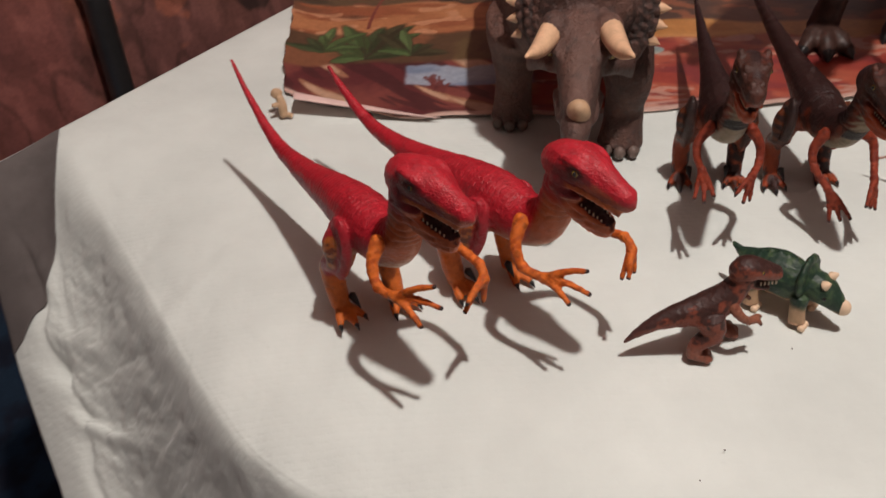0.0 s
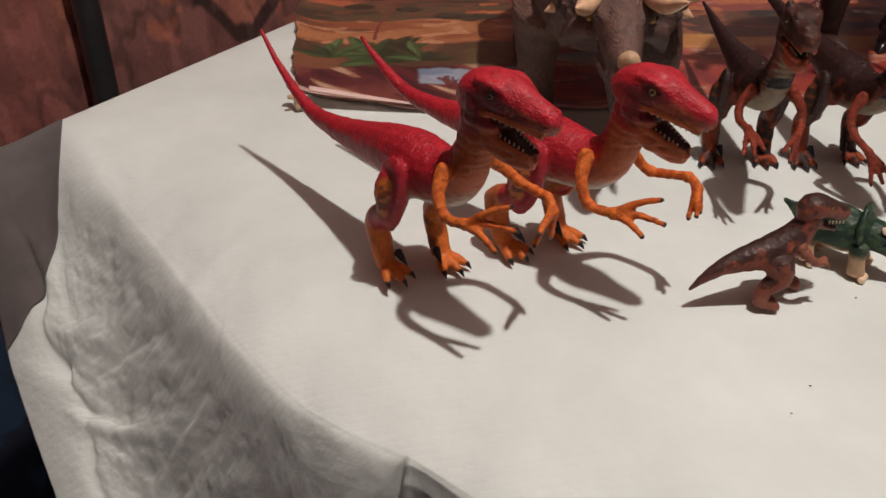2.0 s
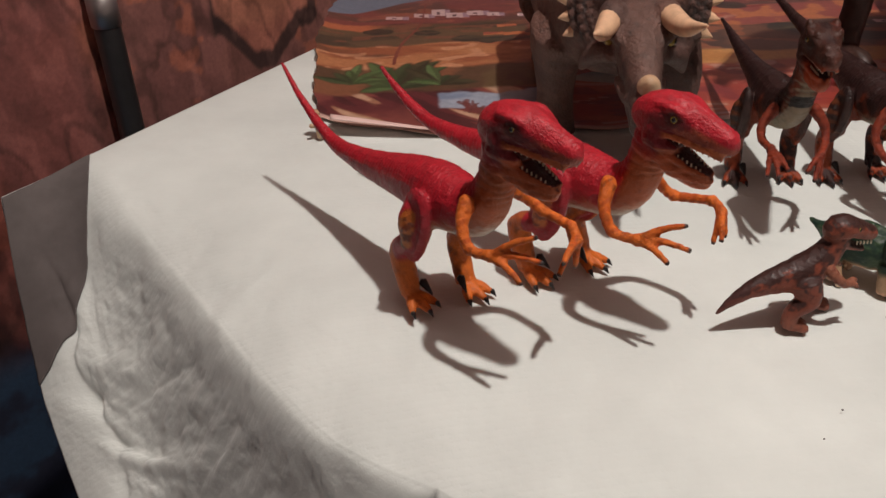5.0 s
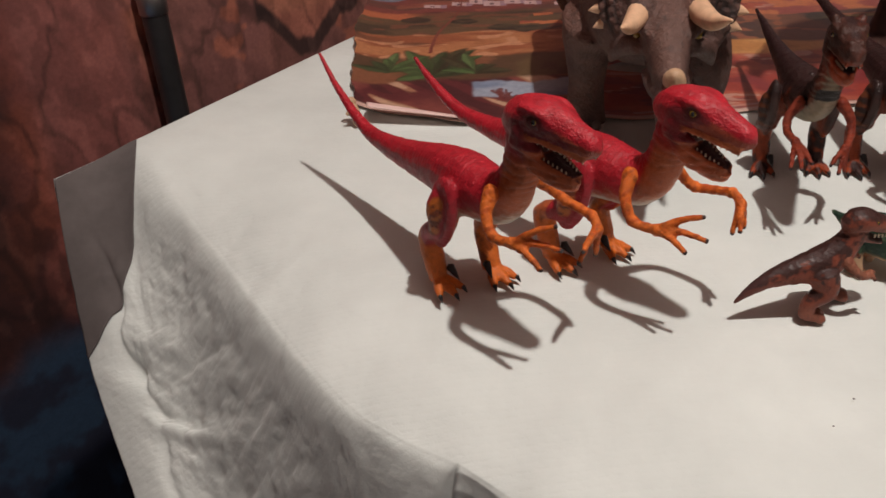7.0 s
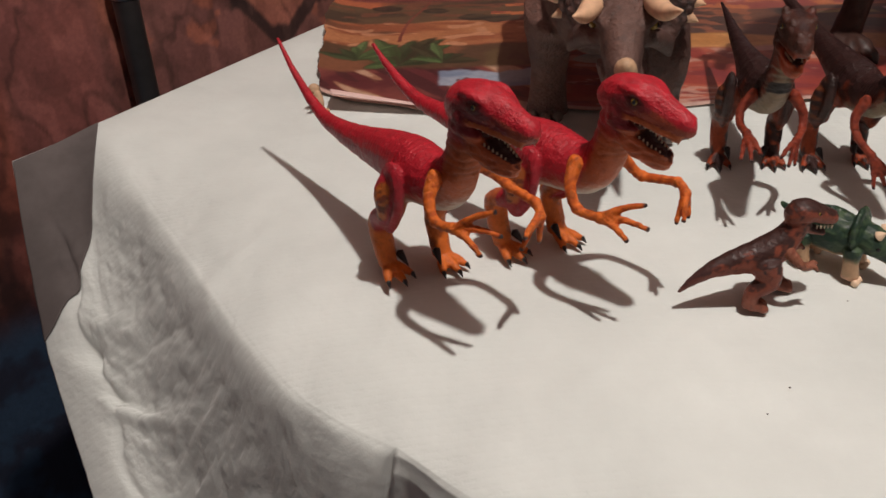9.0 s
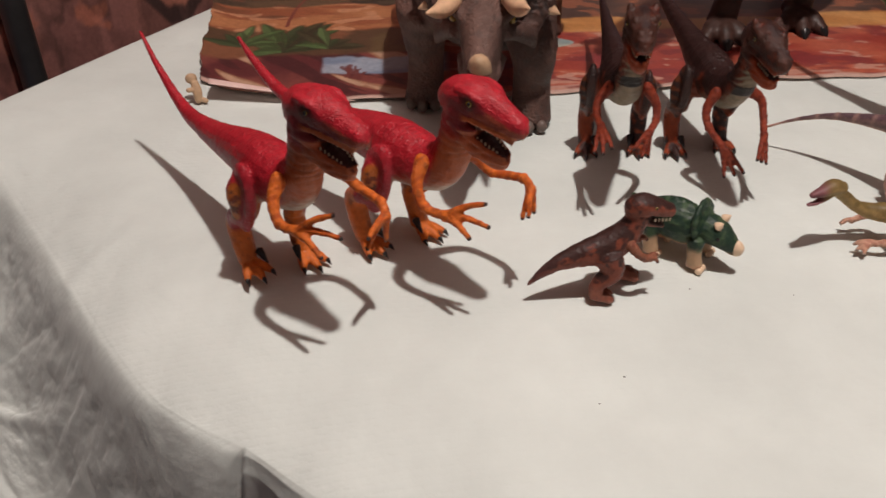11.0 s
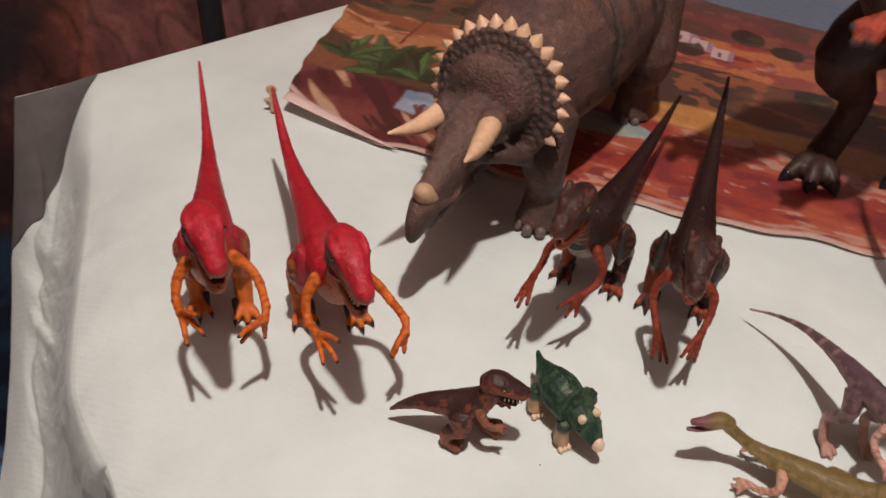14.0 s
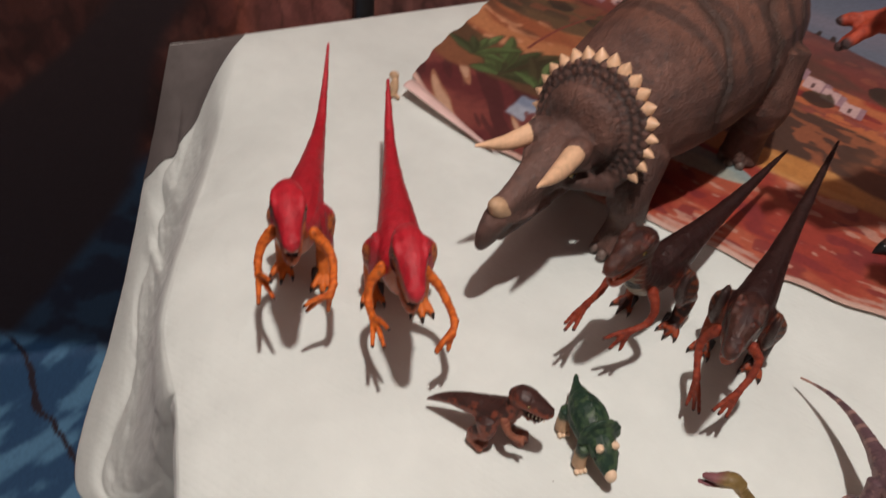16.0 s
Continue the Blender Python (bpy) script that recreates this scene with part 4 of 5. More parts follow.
def dark_paint(co, no, n, f):
    u, v, z = co.T
    top = z - np.interp(u, (-0.17, -0.06, 0.0, 0.03, 0.043, 0.08), (0.03, 0.040, 0.066, 0.070, 0.108, 0.112))
    c = mix((0.20, 0.036, 0.014), (0.028, 0.011, 0.010), step(top + 0.030 * (n - 0.5), -0.012, 0.004))
    c = mix(c, (0.020, 0.010, 0.009), step(np.sin(u * 620 + 9 * n), 0.55, 0.9) * step(np.abs(no[:, 1]), 0.3, 0.6) * step(z, 0.04, 0.05) * 0.7)
    belly = step(-no[:, 2] + 0.6 * no[:, 0], 0.35, 0.8) * step(u, 0.0, 0.015) * (1 - step(z, 0.098, 0.106)) * step(z, 0.042, 0.05)
    c = mix(c, (0.30, 0.26, 0.17), belly * 0.75)
    leg = 1 - step(z, 0.030, 0.040)
    c = mix(c, mix((0.30, 0.050, 0.014), (0.035, 0.013, 0.011), step(n, 0.42, 0.56)), leg)
    rib = step(np.abs(v), 0.0160, 0.0175) * step(z, 0.03, 0.04)
    c = mix(c, mix((0.150, 0.042, 0.016), (0.030, 0.016, 0.015), step(u + 0.006 * np.sin(z * 900), -0.010, -0.004)), rib * 0.9)
    lips = step(u, 0.05, 0.056) * (1 - step(z, 0.106, 0.111))
    c = mix(c, (0.44, 0.070, 0.018), lips * 0.85)
    stripe = step(u, 0.040, 0.046) * step(z, 0.106, 0.110) * step(np.abs(v), 0.002, 0.004) * step(n + 0.16 * np.sin(u * 700 + 12 * f), 0.52, 0.66)
    c = mix(c, (0.16, 0.030, 0.013), stripe * 0.45)
    c = mix(c, (0.070, 0.026, 0.017), step(u, 0.036, 0.044) * step(z, 0.104, 0.110) * step(0.6 - n, 0.0, 0.15) * 0.6)
    band = (np.abs(z - 0.078) < 0.004) * step(no[:, 0], 0.3, 0.6) * step(u, 0.02, 0.03)
    c = mix(c, (0.02, 0.015, 0.015), band)
    inside = (np.abs(v) < np.interp(u, (0.05, 0.06, 0.07), (0.0062, 0.0050, 0.0030))) * step(u, 0.048, 0.052) * np.maximum(step(-no[:, 2], 0.55, 0.8) * step(z, 0.103, 0.105), step(no[:, 2], 0.45, 0.7) * (1 - step(z, 0.103, 0.105)) * step(z, 0.084, 0.086))
    c = mix(c, (0.04, 0.012, 0.012), inside)
    return mix(c, c * 0.55, step(f, 0.52, 0.75) * 0.5)


MOUTH = plain_stuff("mouth_paint", (0.11, 0.025, 0.025), 0.35)
NECK = ((0.008, 0.0645, 0.0138, 0.0158), (0.020, 0.0670, 0.0122, 0.0140), (0.0295, 0.0745, 0.0102, 0.0118), (0.0355, 0.0850, 0.0088, 0.0102), (0.0385, 0.0960, 0.0081, 0.0095), (0.0400, 0.1070, 0.0082, 0.0092))
RED_FEET = ((1, (-0.0060, 0.0140)), (-1, (-0.0155, -0.0155)))
RED_TAIL = ((-0.120, 0.0605, 0.0040, 0.0043), (-0.090, 0.0585, 0.0062, 0.0068), (-0.060, 0.0605, 0.0088, 0.0100), (-0.030, 0.0640, 0.0122, 0.0138), (-0.008, 0.0645, 0.0144, 0.0170))
LEFT_KIT = {
    "spine": ((-0.176, 0.0960, 0.0011, 0.0011), (-0.152, 0.0765, 0.0022, 0.0024)) + RED_TAIL + NECK,
    "feet": RED_FEET, "shut": 0.0, "bumps": (), "paint": red_paint, "arm": (0.66, 0.150, 0.020),
    "arms": ((((0.030, 0.0130, 0.0785), (0.033, 0.0210, 0.0715), (0.040, 0.0255, 0.0655), (0.057, 0.0275, 0.0640), (0.063, 0.0260, 0.0600)), ((0.0700, 0.0110, 0.0560), (0.0665, 0.0120, 0.0480), (0.0640, 0.0250, 0.0460))),
             (((0.031, -0.0125, 0.0785), (0.035, -0.0185, 0.0705), (0.0425, -0.0200, 0.0630), (0.0540, -0.0175, 0.0640)), ((0.0720, -0.0065, 0.0775), (0.0745, -0.0050, 0.0655), (0.0725, -0.0150, 0.0575))))}
RIGHT_KIT = {
    "spine": ((-0.163, 0.0835, 0.0013, 0.0013), (-0.146, 0.0720, 0.0026, 0.0028)) + RED_TAIL + NECK,
    "feet": ((1, (-0.0110, 0.0180)), (-1, (-0.0215, -0.0150))), "shut": 0.0, "bumps": (), "paint": red_paint, "arm": (0.66, 0.150, 0.020),
    "arms": ((((0.028, 0.0125, 0.0745), (0.031, 0.0215, 0.0650), (0.037, 0.0270, 0.0575), (0.057, 0.0295, 0.0610), (0.064, 0.0275, 0.0580)), ((0.0715, 0.0180, 0.0485), (0.0670, 0.0185, 0.0455), (0.0690, 0.0255, 0.0470))),
             (((0.0265, -0.0130, 0.0745), (0.0295, -0.0190, 0.0655), (0.0365, -0.0205, 0.0560), (0.0490, -0.0180, 0.0555)), ((0.0690, -0.0098, 0.0680), (0.0740, -0.0123, 0.0578), (0.0675, -0.0190, 0.0509))))}
DARK_KIT = {
    "spine": ((-0.208, 0.0870, 0.0013, 0.0013), (-0.180, 0.0835, 0.0024, 0.0026), (-0.140, 0.0780, 0.0042, 0.0045), (-0.100, 0.0735, 0.0062, 0.0067), (-0.062, 0.0700, 0.0086, 0.0095), (-0.030, 0.0670, 0.0122, 0.0136), (-0.008, 0.0650, 0.0145, 0.0172)) + NECK,
    "feet": ((1, (-0.0160, 0.0195)), (-1, (-0.0120, -0.0195))),
    "bumps": [(0.047, 0.0074 * s, 0.1275, 0.0025) for s in (1, -1)] + [(0.072, 0.0028 * s, 0.1180, 0.0019) for s in (1, -1)] + [(0.060, 0.0052 * s, 0.1235, 0.0021) for s in (1, -1)] + [(-0.03 + 0.012 * k, 0.0, 0.0800, 0.0016) for k in range(5)], "shut": 0.17, "paint": dark_paint, "arm": (0.25, 0.038, 0.015),
    "arms": ((((0.038, 0.0125, 0.0740), (0.041, 0.0190, 0.0650), (0.047, 0.0195, 0.0560), (0.060, 0.0140, 0.0530)), ((0.0740, 0.0030, 0.0470), (0.0730, 0.0090, 0.0410), (0.0670, 0.0140, 0.0390))),
             (((0.038, -0.0125, 0.0740), (0.041, -0.0190, 0.0650), (0.048, -0.0195, 0.0580), (0.067, -0.0185, 0.0600)), ((0.0900, -0.0125, 0.0560), (0.0915, -0.0180, 0.0525), (0.0840, -0.0230, 0.0490))))}
LOW_KIT = dict(DARK_KIT)
LOW_KIT["arms"] = ((((0.036, 0.0125, 0.0690), (0.038, 0.0190, 0.0640), (0.044, 0.0200, 0.0550), (0.057, 0.0170, 0.0470)), ((0.0710, 0.0125, 0.0340), (0.0680, 0.0175, 0.0310), (0.0735, 0.0080, 0.0370))),
                   (((0.036, -0.0125, 0.0690), (0.038, -0.0180, 0.0580), (0.044, -0.0165, 0.0480), (0.056, -0.0105, 0.0400)), ((0.0690, -0.0030, 0.0235), (0.0660, -0.0085, 0.0205), (0.0725, 0.0015, 0.0270))))
raptor("red plastic raptor toy with orange arms and open jaws, head turned", facing(-0.010, 0.379, -55.5), "red raptors", LEFT_KIT, 0.05, 0.002, 0.20)
raptor("red plastic raptor toy with orange arms and open jaws", facing(0.058, 0.396, -49.5), "red raptors", RIGHT_KIT, 0.0, 0.006, 0.07)
raptor("dark brown and orange raptor toy with raised head", facing(0.1955, 0.499, -97.0) @ Matrix.Scale(0.91, 4), "dark raptors", DARK_KIT, 0.13, 0.0, -0.03, 0.013)
raptor("dark brown and orange raptor toy with lowered head and raised tail", facing(0.256, 0.498, -88.0) @ Matrix.Scale(0.90, 4), "dark raptors", LOW_KIT, -0.01, 0.0, 0.05, 0.014)


def triceratops():
    """The big grey one; +x ahead, +y its left, from between the fore feet."""
    ob = thing("toy_triceratops", "large grey-brown rubber triceratops toy with ivory horns", "dinosaur toy", facing(0.104, 0.562, -99.8))
    bm = bmesh.new()
    tube(bm, [(-0.335, 0.012, 0.030, 0.003, 0.003), (-0.300, 0.006, 0.050, 0.010, 0.010), (-0.255, 0.0, 0.085, 0.026, 0.028), (-0.215, 0.0, 0.108, 0.046, 0.048), (-0.165, 0.0, 0.112, 0.060, 0.058), (-0.105, 0.0, 0.105, 0.064, 0.060), (-0.045, 0.0, 0.100, 0.056, 0.054), (0.0, 0.003, 0.100, 0.042, 0.042), (0.035, 0.009, 0.105, 0.032, 0.032)], 24, 4)
    for x, y, s in ((0.0, 0.043, 1), (-0.026, -0.037, -1)):
        tube(bm, [(-0.012, 0.034 * s, 0.085, 0.022, 0.026), (x + 0.004, y, 0.060, 0.017, 0.019), (x - 0.004, y, 0.034, 0.0135, 0.0145), (x, y, 0.012, 0.0150, 0.0155), (x + 0.002, y, 0.004, 0.0165, 0.0170)], 16, 4)
    for x, y, s in ((-0.178, 0.046, 1), (-0.185, -0.046, -1)):
        tube(bm, [(-0.178, 0.036 * s, 0.105, 0.030, 0.040), (-0.168, y * 1.05, 0.070, 0.024, 0.030), (-0.180, y, 0.040, 0.016, 0.018), (x, y, 0.013, 0.0165, 0.0170), (x + 0.002, y, 0.004, 0.0180, 0.0185)], 16, 4)
    # head: skull, brows, cheeks, beak
    tube(bm, [(0.016, 0.012, 0.106, 0.024, 0.024), (0.045, 0.0125, 0.104, 0.0205, 0.0220), (0.070, 0.0135, 0.099, 0.0150, 0.0185), (0.092, 0.0145, 0.0915, 0.0112, 0.0160), (0.110, 0.0150, 0.085, 0.0090, 0.0140), (0.1215, 0.0150, 0.077, 0.0078, 0.0125), (0.1270, 0.0145, 0.067, 0.0052, 0.0080), (0.1245, 0.0130, 0.059, 0.0022, 0.0028)], 18, 4)
    tube(bm, [(0.040, 0.013, 0.082, 0.0135, 0.0085), (0.075, 0.0138, 0.0755, 0.0100, 0.0070), (0.100, 0.0142, 0.0690, 0.0072, 0.0060), (0.114, 0.0138, 0.0640, 0.0048, 0.0045)], 14, 4)
    for s in (1, -1):
        blob(bm, (0.062, 0.0125 + 0.0155 * s, 0.1145), (0.0125, 0.0088, 0.0105))
        tube(bm, [(0.082, 0.0142 + 0.0100 * s, 0.105, 0.0030), (0.070, 0.0135 + 0.0170 * s, 0.1075, 0.0036), (0.055, 0.0130 + 0.0215 * s, 0.104, 0.0036)], 10, 3)
        tube(bm, [(0.068, 0.0125 + 0.0150 * s, 0.094, 0.0050), (0.050, 0.0125 + 0.0225 * s, 0.088, 0.0065), (0.036, 0.012 + 0.0290 * s, 0.079, 0.0055), (0.030, 0.012 + 0.0320 * s, 0.071, 0.0022)], 10, 3)
        tube(bm, [(0.112, 0.0150 + 0.0080 * s, 0.083, 0.0030), (0.100, 0.0146 + 0.0100 * s, 0.080, 0.0030), (0.080, 0.0140 + 0.0125 * s, 0.083, 0.0026)], 10, 3)
        blob(bm, (0.1195, 0.0150 + 0.0062 * s, 0.0835), (0.0042, 0.0032, 0.0036))
    blob(bm, (0.1165, 0.0152, 0.0915), (0.0085, 0.0078, 0.0080))
    # frill: a dish of overlapping lobes
    cx, cy, cz = 0.032, 0.0135, 0.1105
    axis, up, out = Vector((0.985, 0.0, 0.17)), Vector((-0.17, 0.0, 0.985)), Vector((0, 1, 0))
    for ring, count in ((0.010, 6), (0.020, 12), (0.028, 18), (0.035, 26)):
        for k in range(count):
            a = 2 * math.pi * k / count
            if math.sin(a) < -0.72:
                continue
            c = Vector((cx, cy, cz)) + out * (ring * 1.03 * math.cos(a)) + up * (ring * 1.05 * math.sin(a) + 0.004) - axis * (0.14 * ring * ring / 0.04)
            bmesh.ops.create_uvsphere(bm, u_segments=10, v_segments=8, radius=1, matrix=Matrix.Translation(c) @ axis.to_track_quat("Z", "Y").to_matrix().to_4x4() @ Matrix.Diagonal((0.0098, 0.0098, 0.0060, 1)))
    blob(bm, (cx + 0.006, cy, cz + 0.008), (0.013, 0.030, 0.028))
    me = fused("body", bm, 0.0018, 5)
    co, no = places(me)
    # folds over the flank and knobs on the frill
    u, v, z = co.T
    torso = step(-u, 0.03, 0.06) * (1 - step(-u, 0.24, 0.28)) * step(z, 0.05, 0.07)
    saddle = np.sin(u * 190 + 3.0 * cloudy(co * 14, 2, 53)) 
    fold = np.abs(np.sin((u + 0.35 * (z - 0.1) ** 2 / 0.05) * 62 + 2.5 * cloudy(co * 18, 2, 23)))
    d = -0.0024 * torso * (1 - step(fold, 0.0, 0.24))
    front = (co - np.array((cx, cy, cz))) @ np.array(axis)
    rim = np.hypot(v - cy, (co - np.array((cx, cy, cz))) @ np.array(up) - 0.004)
    knobs = step(front, -0.012, -0.004) * step(rim, 0.022, 0.033) * step(z, 0.088, 0.098) * (1 - step(front, 0.008, 0.016))
    around = np.arctan2((co - np.array((cx, cy, cz))) @ np.array(up) - 0.004, v - cy)
    scale = np.abs(np.sin(np.pi * rim / 0.0056)) * np.abs(np.sin(around * 19 + np.floor(rim / 0.0056) * np.pi / 2))
    d += 0.0019 * knobs * (scale - 0.45) * (0.7 + 0.6 * cloudy(co * 120, 2, 29))
    d += 0.0022 * (cloudy(co * 70, 4, 31) - 0.5)
    me.vertices.foreach_set("co", (co + no * d[:, None]).ravel())
    me.update()
    n, f = cloudy(co * 40, 4, 33), cloudy(co * 300, 3, 35)
    c = mix((0.085, 0.046, 0.038), (0.140, 0.072, 0.056), step(n, 0.35, 0.65))
    # back tinted redder and lighter where it faces up
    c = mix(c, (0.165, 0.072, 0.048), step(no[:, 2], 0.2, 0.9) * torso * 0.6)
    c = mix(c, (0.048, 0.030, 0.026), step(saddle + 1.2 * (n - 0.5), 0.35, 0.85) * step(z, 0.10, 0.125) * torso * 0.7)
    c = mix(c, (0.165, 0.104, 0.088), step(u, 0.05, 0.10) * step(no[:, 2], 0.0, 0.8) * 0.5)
    # dark fold bands and knob pits, with crease shade put into their colour
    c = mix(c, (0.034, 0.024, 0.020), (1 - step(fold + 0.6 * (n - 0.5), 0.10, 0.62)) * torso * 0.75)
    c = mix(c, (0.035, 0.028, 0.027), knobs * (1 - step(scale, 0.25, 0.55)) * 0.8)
    c = mix(c, (0.05, 0.042, 0.04), step(f, 0.58, 0.75) * 0.5)
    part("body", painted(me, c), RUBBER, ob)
    for tip, base, r in (((0.121, 0.0420, 0.1275), (0.064, 0.0285, 0.1165), 0.0074), ((0.113, -0.0140, 0.1200), (0.062, -0.0035, 0.1150), 0.0074)):
        base, tip = Vector(base), Vector(tip)
        mid = base.lerp(tip, 0.5) + Vector((0, 0, -0.004))
        part("horn", tube(bmesh.new(), [(*base, r), (*mid, r * 0.72), (*tip, r * 0.12)], 14, 6), IVORY, ob, "ivory brow horn")
    part("horn", tube(bmesh.new(), [(0.112, 0.0156, 0.0860, 0.0072), (0.1190, 0.0160, 0.0925, 0.0068), (0.1235, 0.0162, 0.0968, 0.0054), (0.1262, 0.0162, 0.0992, 0.0028)], 16, 5), HORN, ob, "blunt ivory nose horn")
    for k in range(19):
        a = math.radians(-24 + 228 * k / 18)
        foot = Vector((cx, cy, cz)) + out * (0.0415 * math.cos(a)) + up * (0.0425 * math.sin(a) + 0.004) - axis * 0.005
        tip = Vector((cx, cy, cz)) + out * (0.0500 * math.cos(a)) + up * (0.0508 * math.sin(a) + 0.004) - axis * 0.004
        part("frill_spike", cone(bmesh.new(), foot, tip, 0.0056 if 3 < k < 15 else 0.0046, 8), IVORY, ob)
    for s in (1, -1):
        ball = part("eye", blob(bmesh.new(), (0.0665, 0.0130 + 0.0178 * s, 0.1020), (0.0032, 0.0028, 0.0030)), EYE, ob, "small painted eye")
        part("pupil", blob(bmesh.new(), (0.0675, 0.0130 + 0.0202 * s, 0.1022), (0.0015, 0.001, 0.0015), u=8, v=6), PUPIL, ball)
    for fx, fy in ((0.002, 0.043), (-0.024, -0.037), (-0.176, 0.046), (-0.183, -0.046)):
        for k in (-1, 0, 1):
            part("toenail", blob(bmesh.new(), (fx + 0.0155 - 0.003 * abs(k), fy + 0.009 * k, 0.0055), (0.0040, 0.0042, 0.0048), u=10, v=8), TOENAIL, ob)


TOENAIL = plain_stuff("toenail_paint", (0.14, 0.10, 0.085), 0.5)
triceratops()


def theropod(label, m, spec):
    """A two-legged toy from its spine, skull, jaw, legs and arms; +x ahead."""
    ob = thing(spec["name"], label, "dinosaur toy", m)
    bm = bmesh.new()
    for line in (spec["spine"], spec["skull"], spec["jaw"]):
        tube(bm, [(u, y, z, w, h) for u, y, z, w, h in line], 16, 4)
    for line, toes, r in spec["legs"]:
        tube(bm, line, 14, 4)
        x, y, z = line[-1][:3]
        for tx, ty in toes:
            tube(bm, [(x, y, z, r * 1.3), (x + tx * 0.5, y + ty * 0.5, max(z, r * 1.05), r * 1.2), (x + tx, y + ty, r * 0.8, r * 0.85)], 10, 3)
    for line in spec["more"]:
        tube(bm, line, 10, 3)
    me = fused("body", bm, spec["voxel"], 3)
    swell(me, spec["rough"], spec["grain"], 3)
    co, no = places(me)
    part("body", painted(me, spec["paint"](co, no, cloudy(co * spec["grain"] * 0.8, 4, 11), cloudy(co * spec["grain"] * 2.2, 3, 13))), BABY_SKIN, ob)
    for line, tips, r in spec["arms"]:
        arm(ob, line, tips, r, spec["arm"], spec["nail"], ARM_SKIN, spec["voxel"])
    if spec["eye"]:
        eye_pair(ob, *spec["eye"])
    if spec["teeth"]:
        row_of_teeth(ob, *spec["teeth"])
    for line, toes, r in spec["legs"]:
        x, y, z = line[-1][:3]
        if spec["claw"]:
            for tx, ty in toes:
                part("claw", cone(bmesh.new(), (x + tx * 0.96, y + ty * 0.96, r * 0.95), (x + tx * 1.22, y + ty * 1.18, r * 0.3), r * 0.85), spec["claw"], ob)
    return ob


def baby_rex_paint(co, no, n, f):
    z = co[:, 2]
    c = mix((0.20, 0.048, 0.026), (0.042, 0.016, 0.013), step(no[:, 2] + 1.6 * (n - 0.5), 0.05, 0.5))
    c = mix(c, (0.07, 0.03, 0.03), step(-co[:, 0], 0.020, 0.040) * 0.7)
    c = mix(c, (0.30, 0.10, 0.06), (1 - step(z, 0.006, 0.014)) * 0.6)
    return mix(c, c * 0.5, step(f, 0.55, 0.75) * 0.6)


theropod("small brown baby tyrannosaur toy with open mouth", facing(0.160, 0.3545, 9.0), {
    "name": "toy_baby_tyrannosaur", "voxel": 0.0006, "rough": 0.0008, "grain": 380,
    "spine": ((-0.0415, 0, 0.0105, 0.0008, 0.0008), (-0.0350, 0.0, 0.0165, 0.0022, 0.0024), (-0.0250, 0, 0.0225, 0.0042, 0.0045), (-0.0120, 0, 0.0262, 0.0066, 0.0070), (0.0, 0, 0.0285, 0.0084, 0.0092), (0.0085, 0, 0.0345, 0.0078, 0.0082), (0.0135, 0, 0.0415, 0.0062, 0.0064), (0.0160, 0, 0.0475, 0.0060, 0.0058)),
    "skull": ((0.0105, 0, 0.0490, 0.0050, 0.0050), (0.0160, 0, 0.0525, 0.0074, 0.0060), (0.0230, 0, 0.0510, 0.0066, 0.0050), (0.0290, 0, 0.0485, 0.0054, 0.0042), (0.0335, 0, 0.0470, 0.0042, 0.0034)),
    "jaw": ((0.0150, 0, 0.0455, 0.0056, 0.0034), (0.0225, 0, 0.0418, 0.0048, 0.0022), (0.0290, 0, 0.0395, 0.0036, 0.0018)),
    "legs": (([(-0.001, -0.006, 0.0270, 0.0068, 0.0085), (0.001, -0.0085, 0.0185, 0.0054, 0.0062), (-0.006, -0.0085, 0.0120, 0.0038, 0.0042), (-0.006, -0.0075, 0.0040, 0.0045, 0.0040)], ((0.0085, 0.0), (0.007, 0.0045), (0.007, -0.0045)), 0.0028),
             ([(0.002, 0.006, 0.0270, 0.0066, 0.0080), (0.009, 0.0080, 0.0190, 0.0050, 0.0055), (0.008, 0.0080, 0.0110, 0.0036, 0.0040), (0.0135, 0.0075, 0.0040, 0.0045, 0.0040)], ((0.0095, 0.0), (0.008, 0.0045), (0.008, -0.0045)), 0.0028)),
    "more": (), "paint": baby_rex_paint, "arm": (0.26, 0.095, 0.055), "nail": (0.10, 0.05, 0.04),
    "arms": (([(0.010, 0.0062, 0.0330), (0.014, 0.0090, 0.0285), (0.018, 0.0085, 0.0265), (0.021, 0.0075, 0.0260)], ((0.0255, 0.006, 0.0255), (0.025, 0.0090, 0.0240)), 0.0023),
             ([(0.010, -0.0062, 0.0330), (0.014, -0.0095, 0.0285), (0.018, -0.0095, 0.0255), (0.021, -0.0085, 0.0245)], ((0.0258, -0.007, 0.0245), (0.025, -0.0105, 0.0225)), 0.0023)),
    "eye": ((0.0215, 0.0058, 0.0530), 0.0011), "claw": None,
    "teeth": ([((0.0225 + 0.0022 * k, s * (0.0052 - 0.0004 * k), 0.0462 - 0.0004 * k), -1) for k in range(5) for s in (1, -1)], 0.0006, 0.0016)})


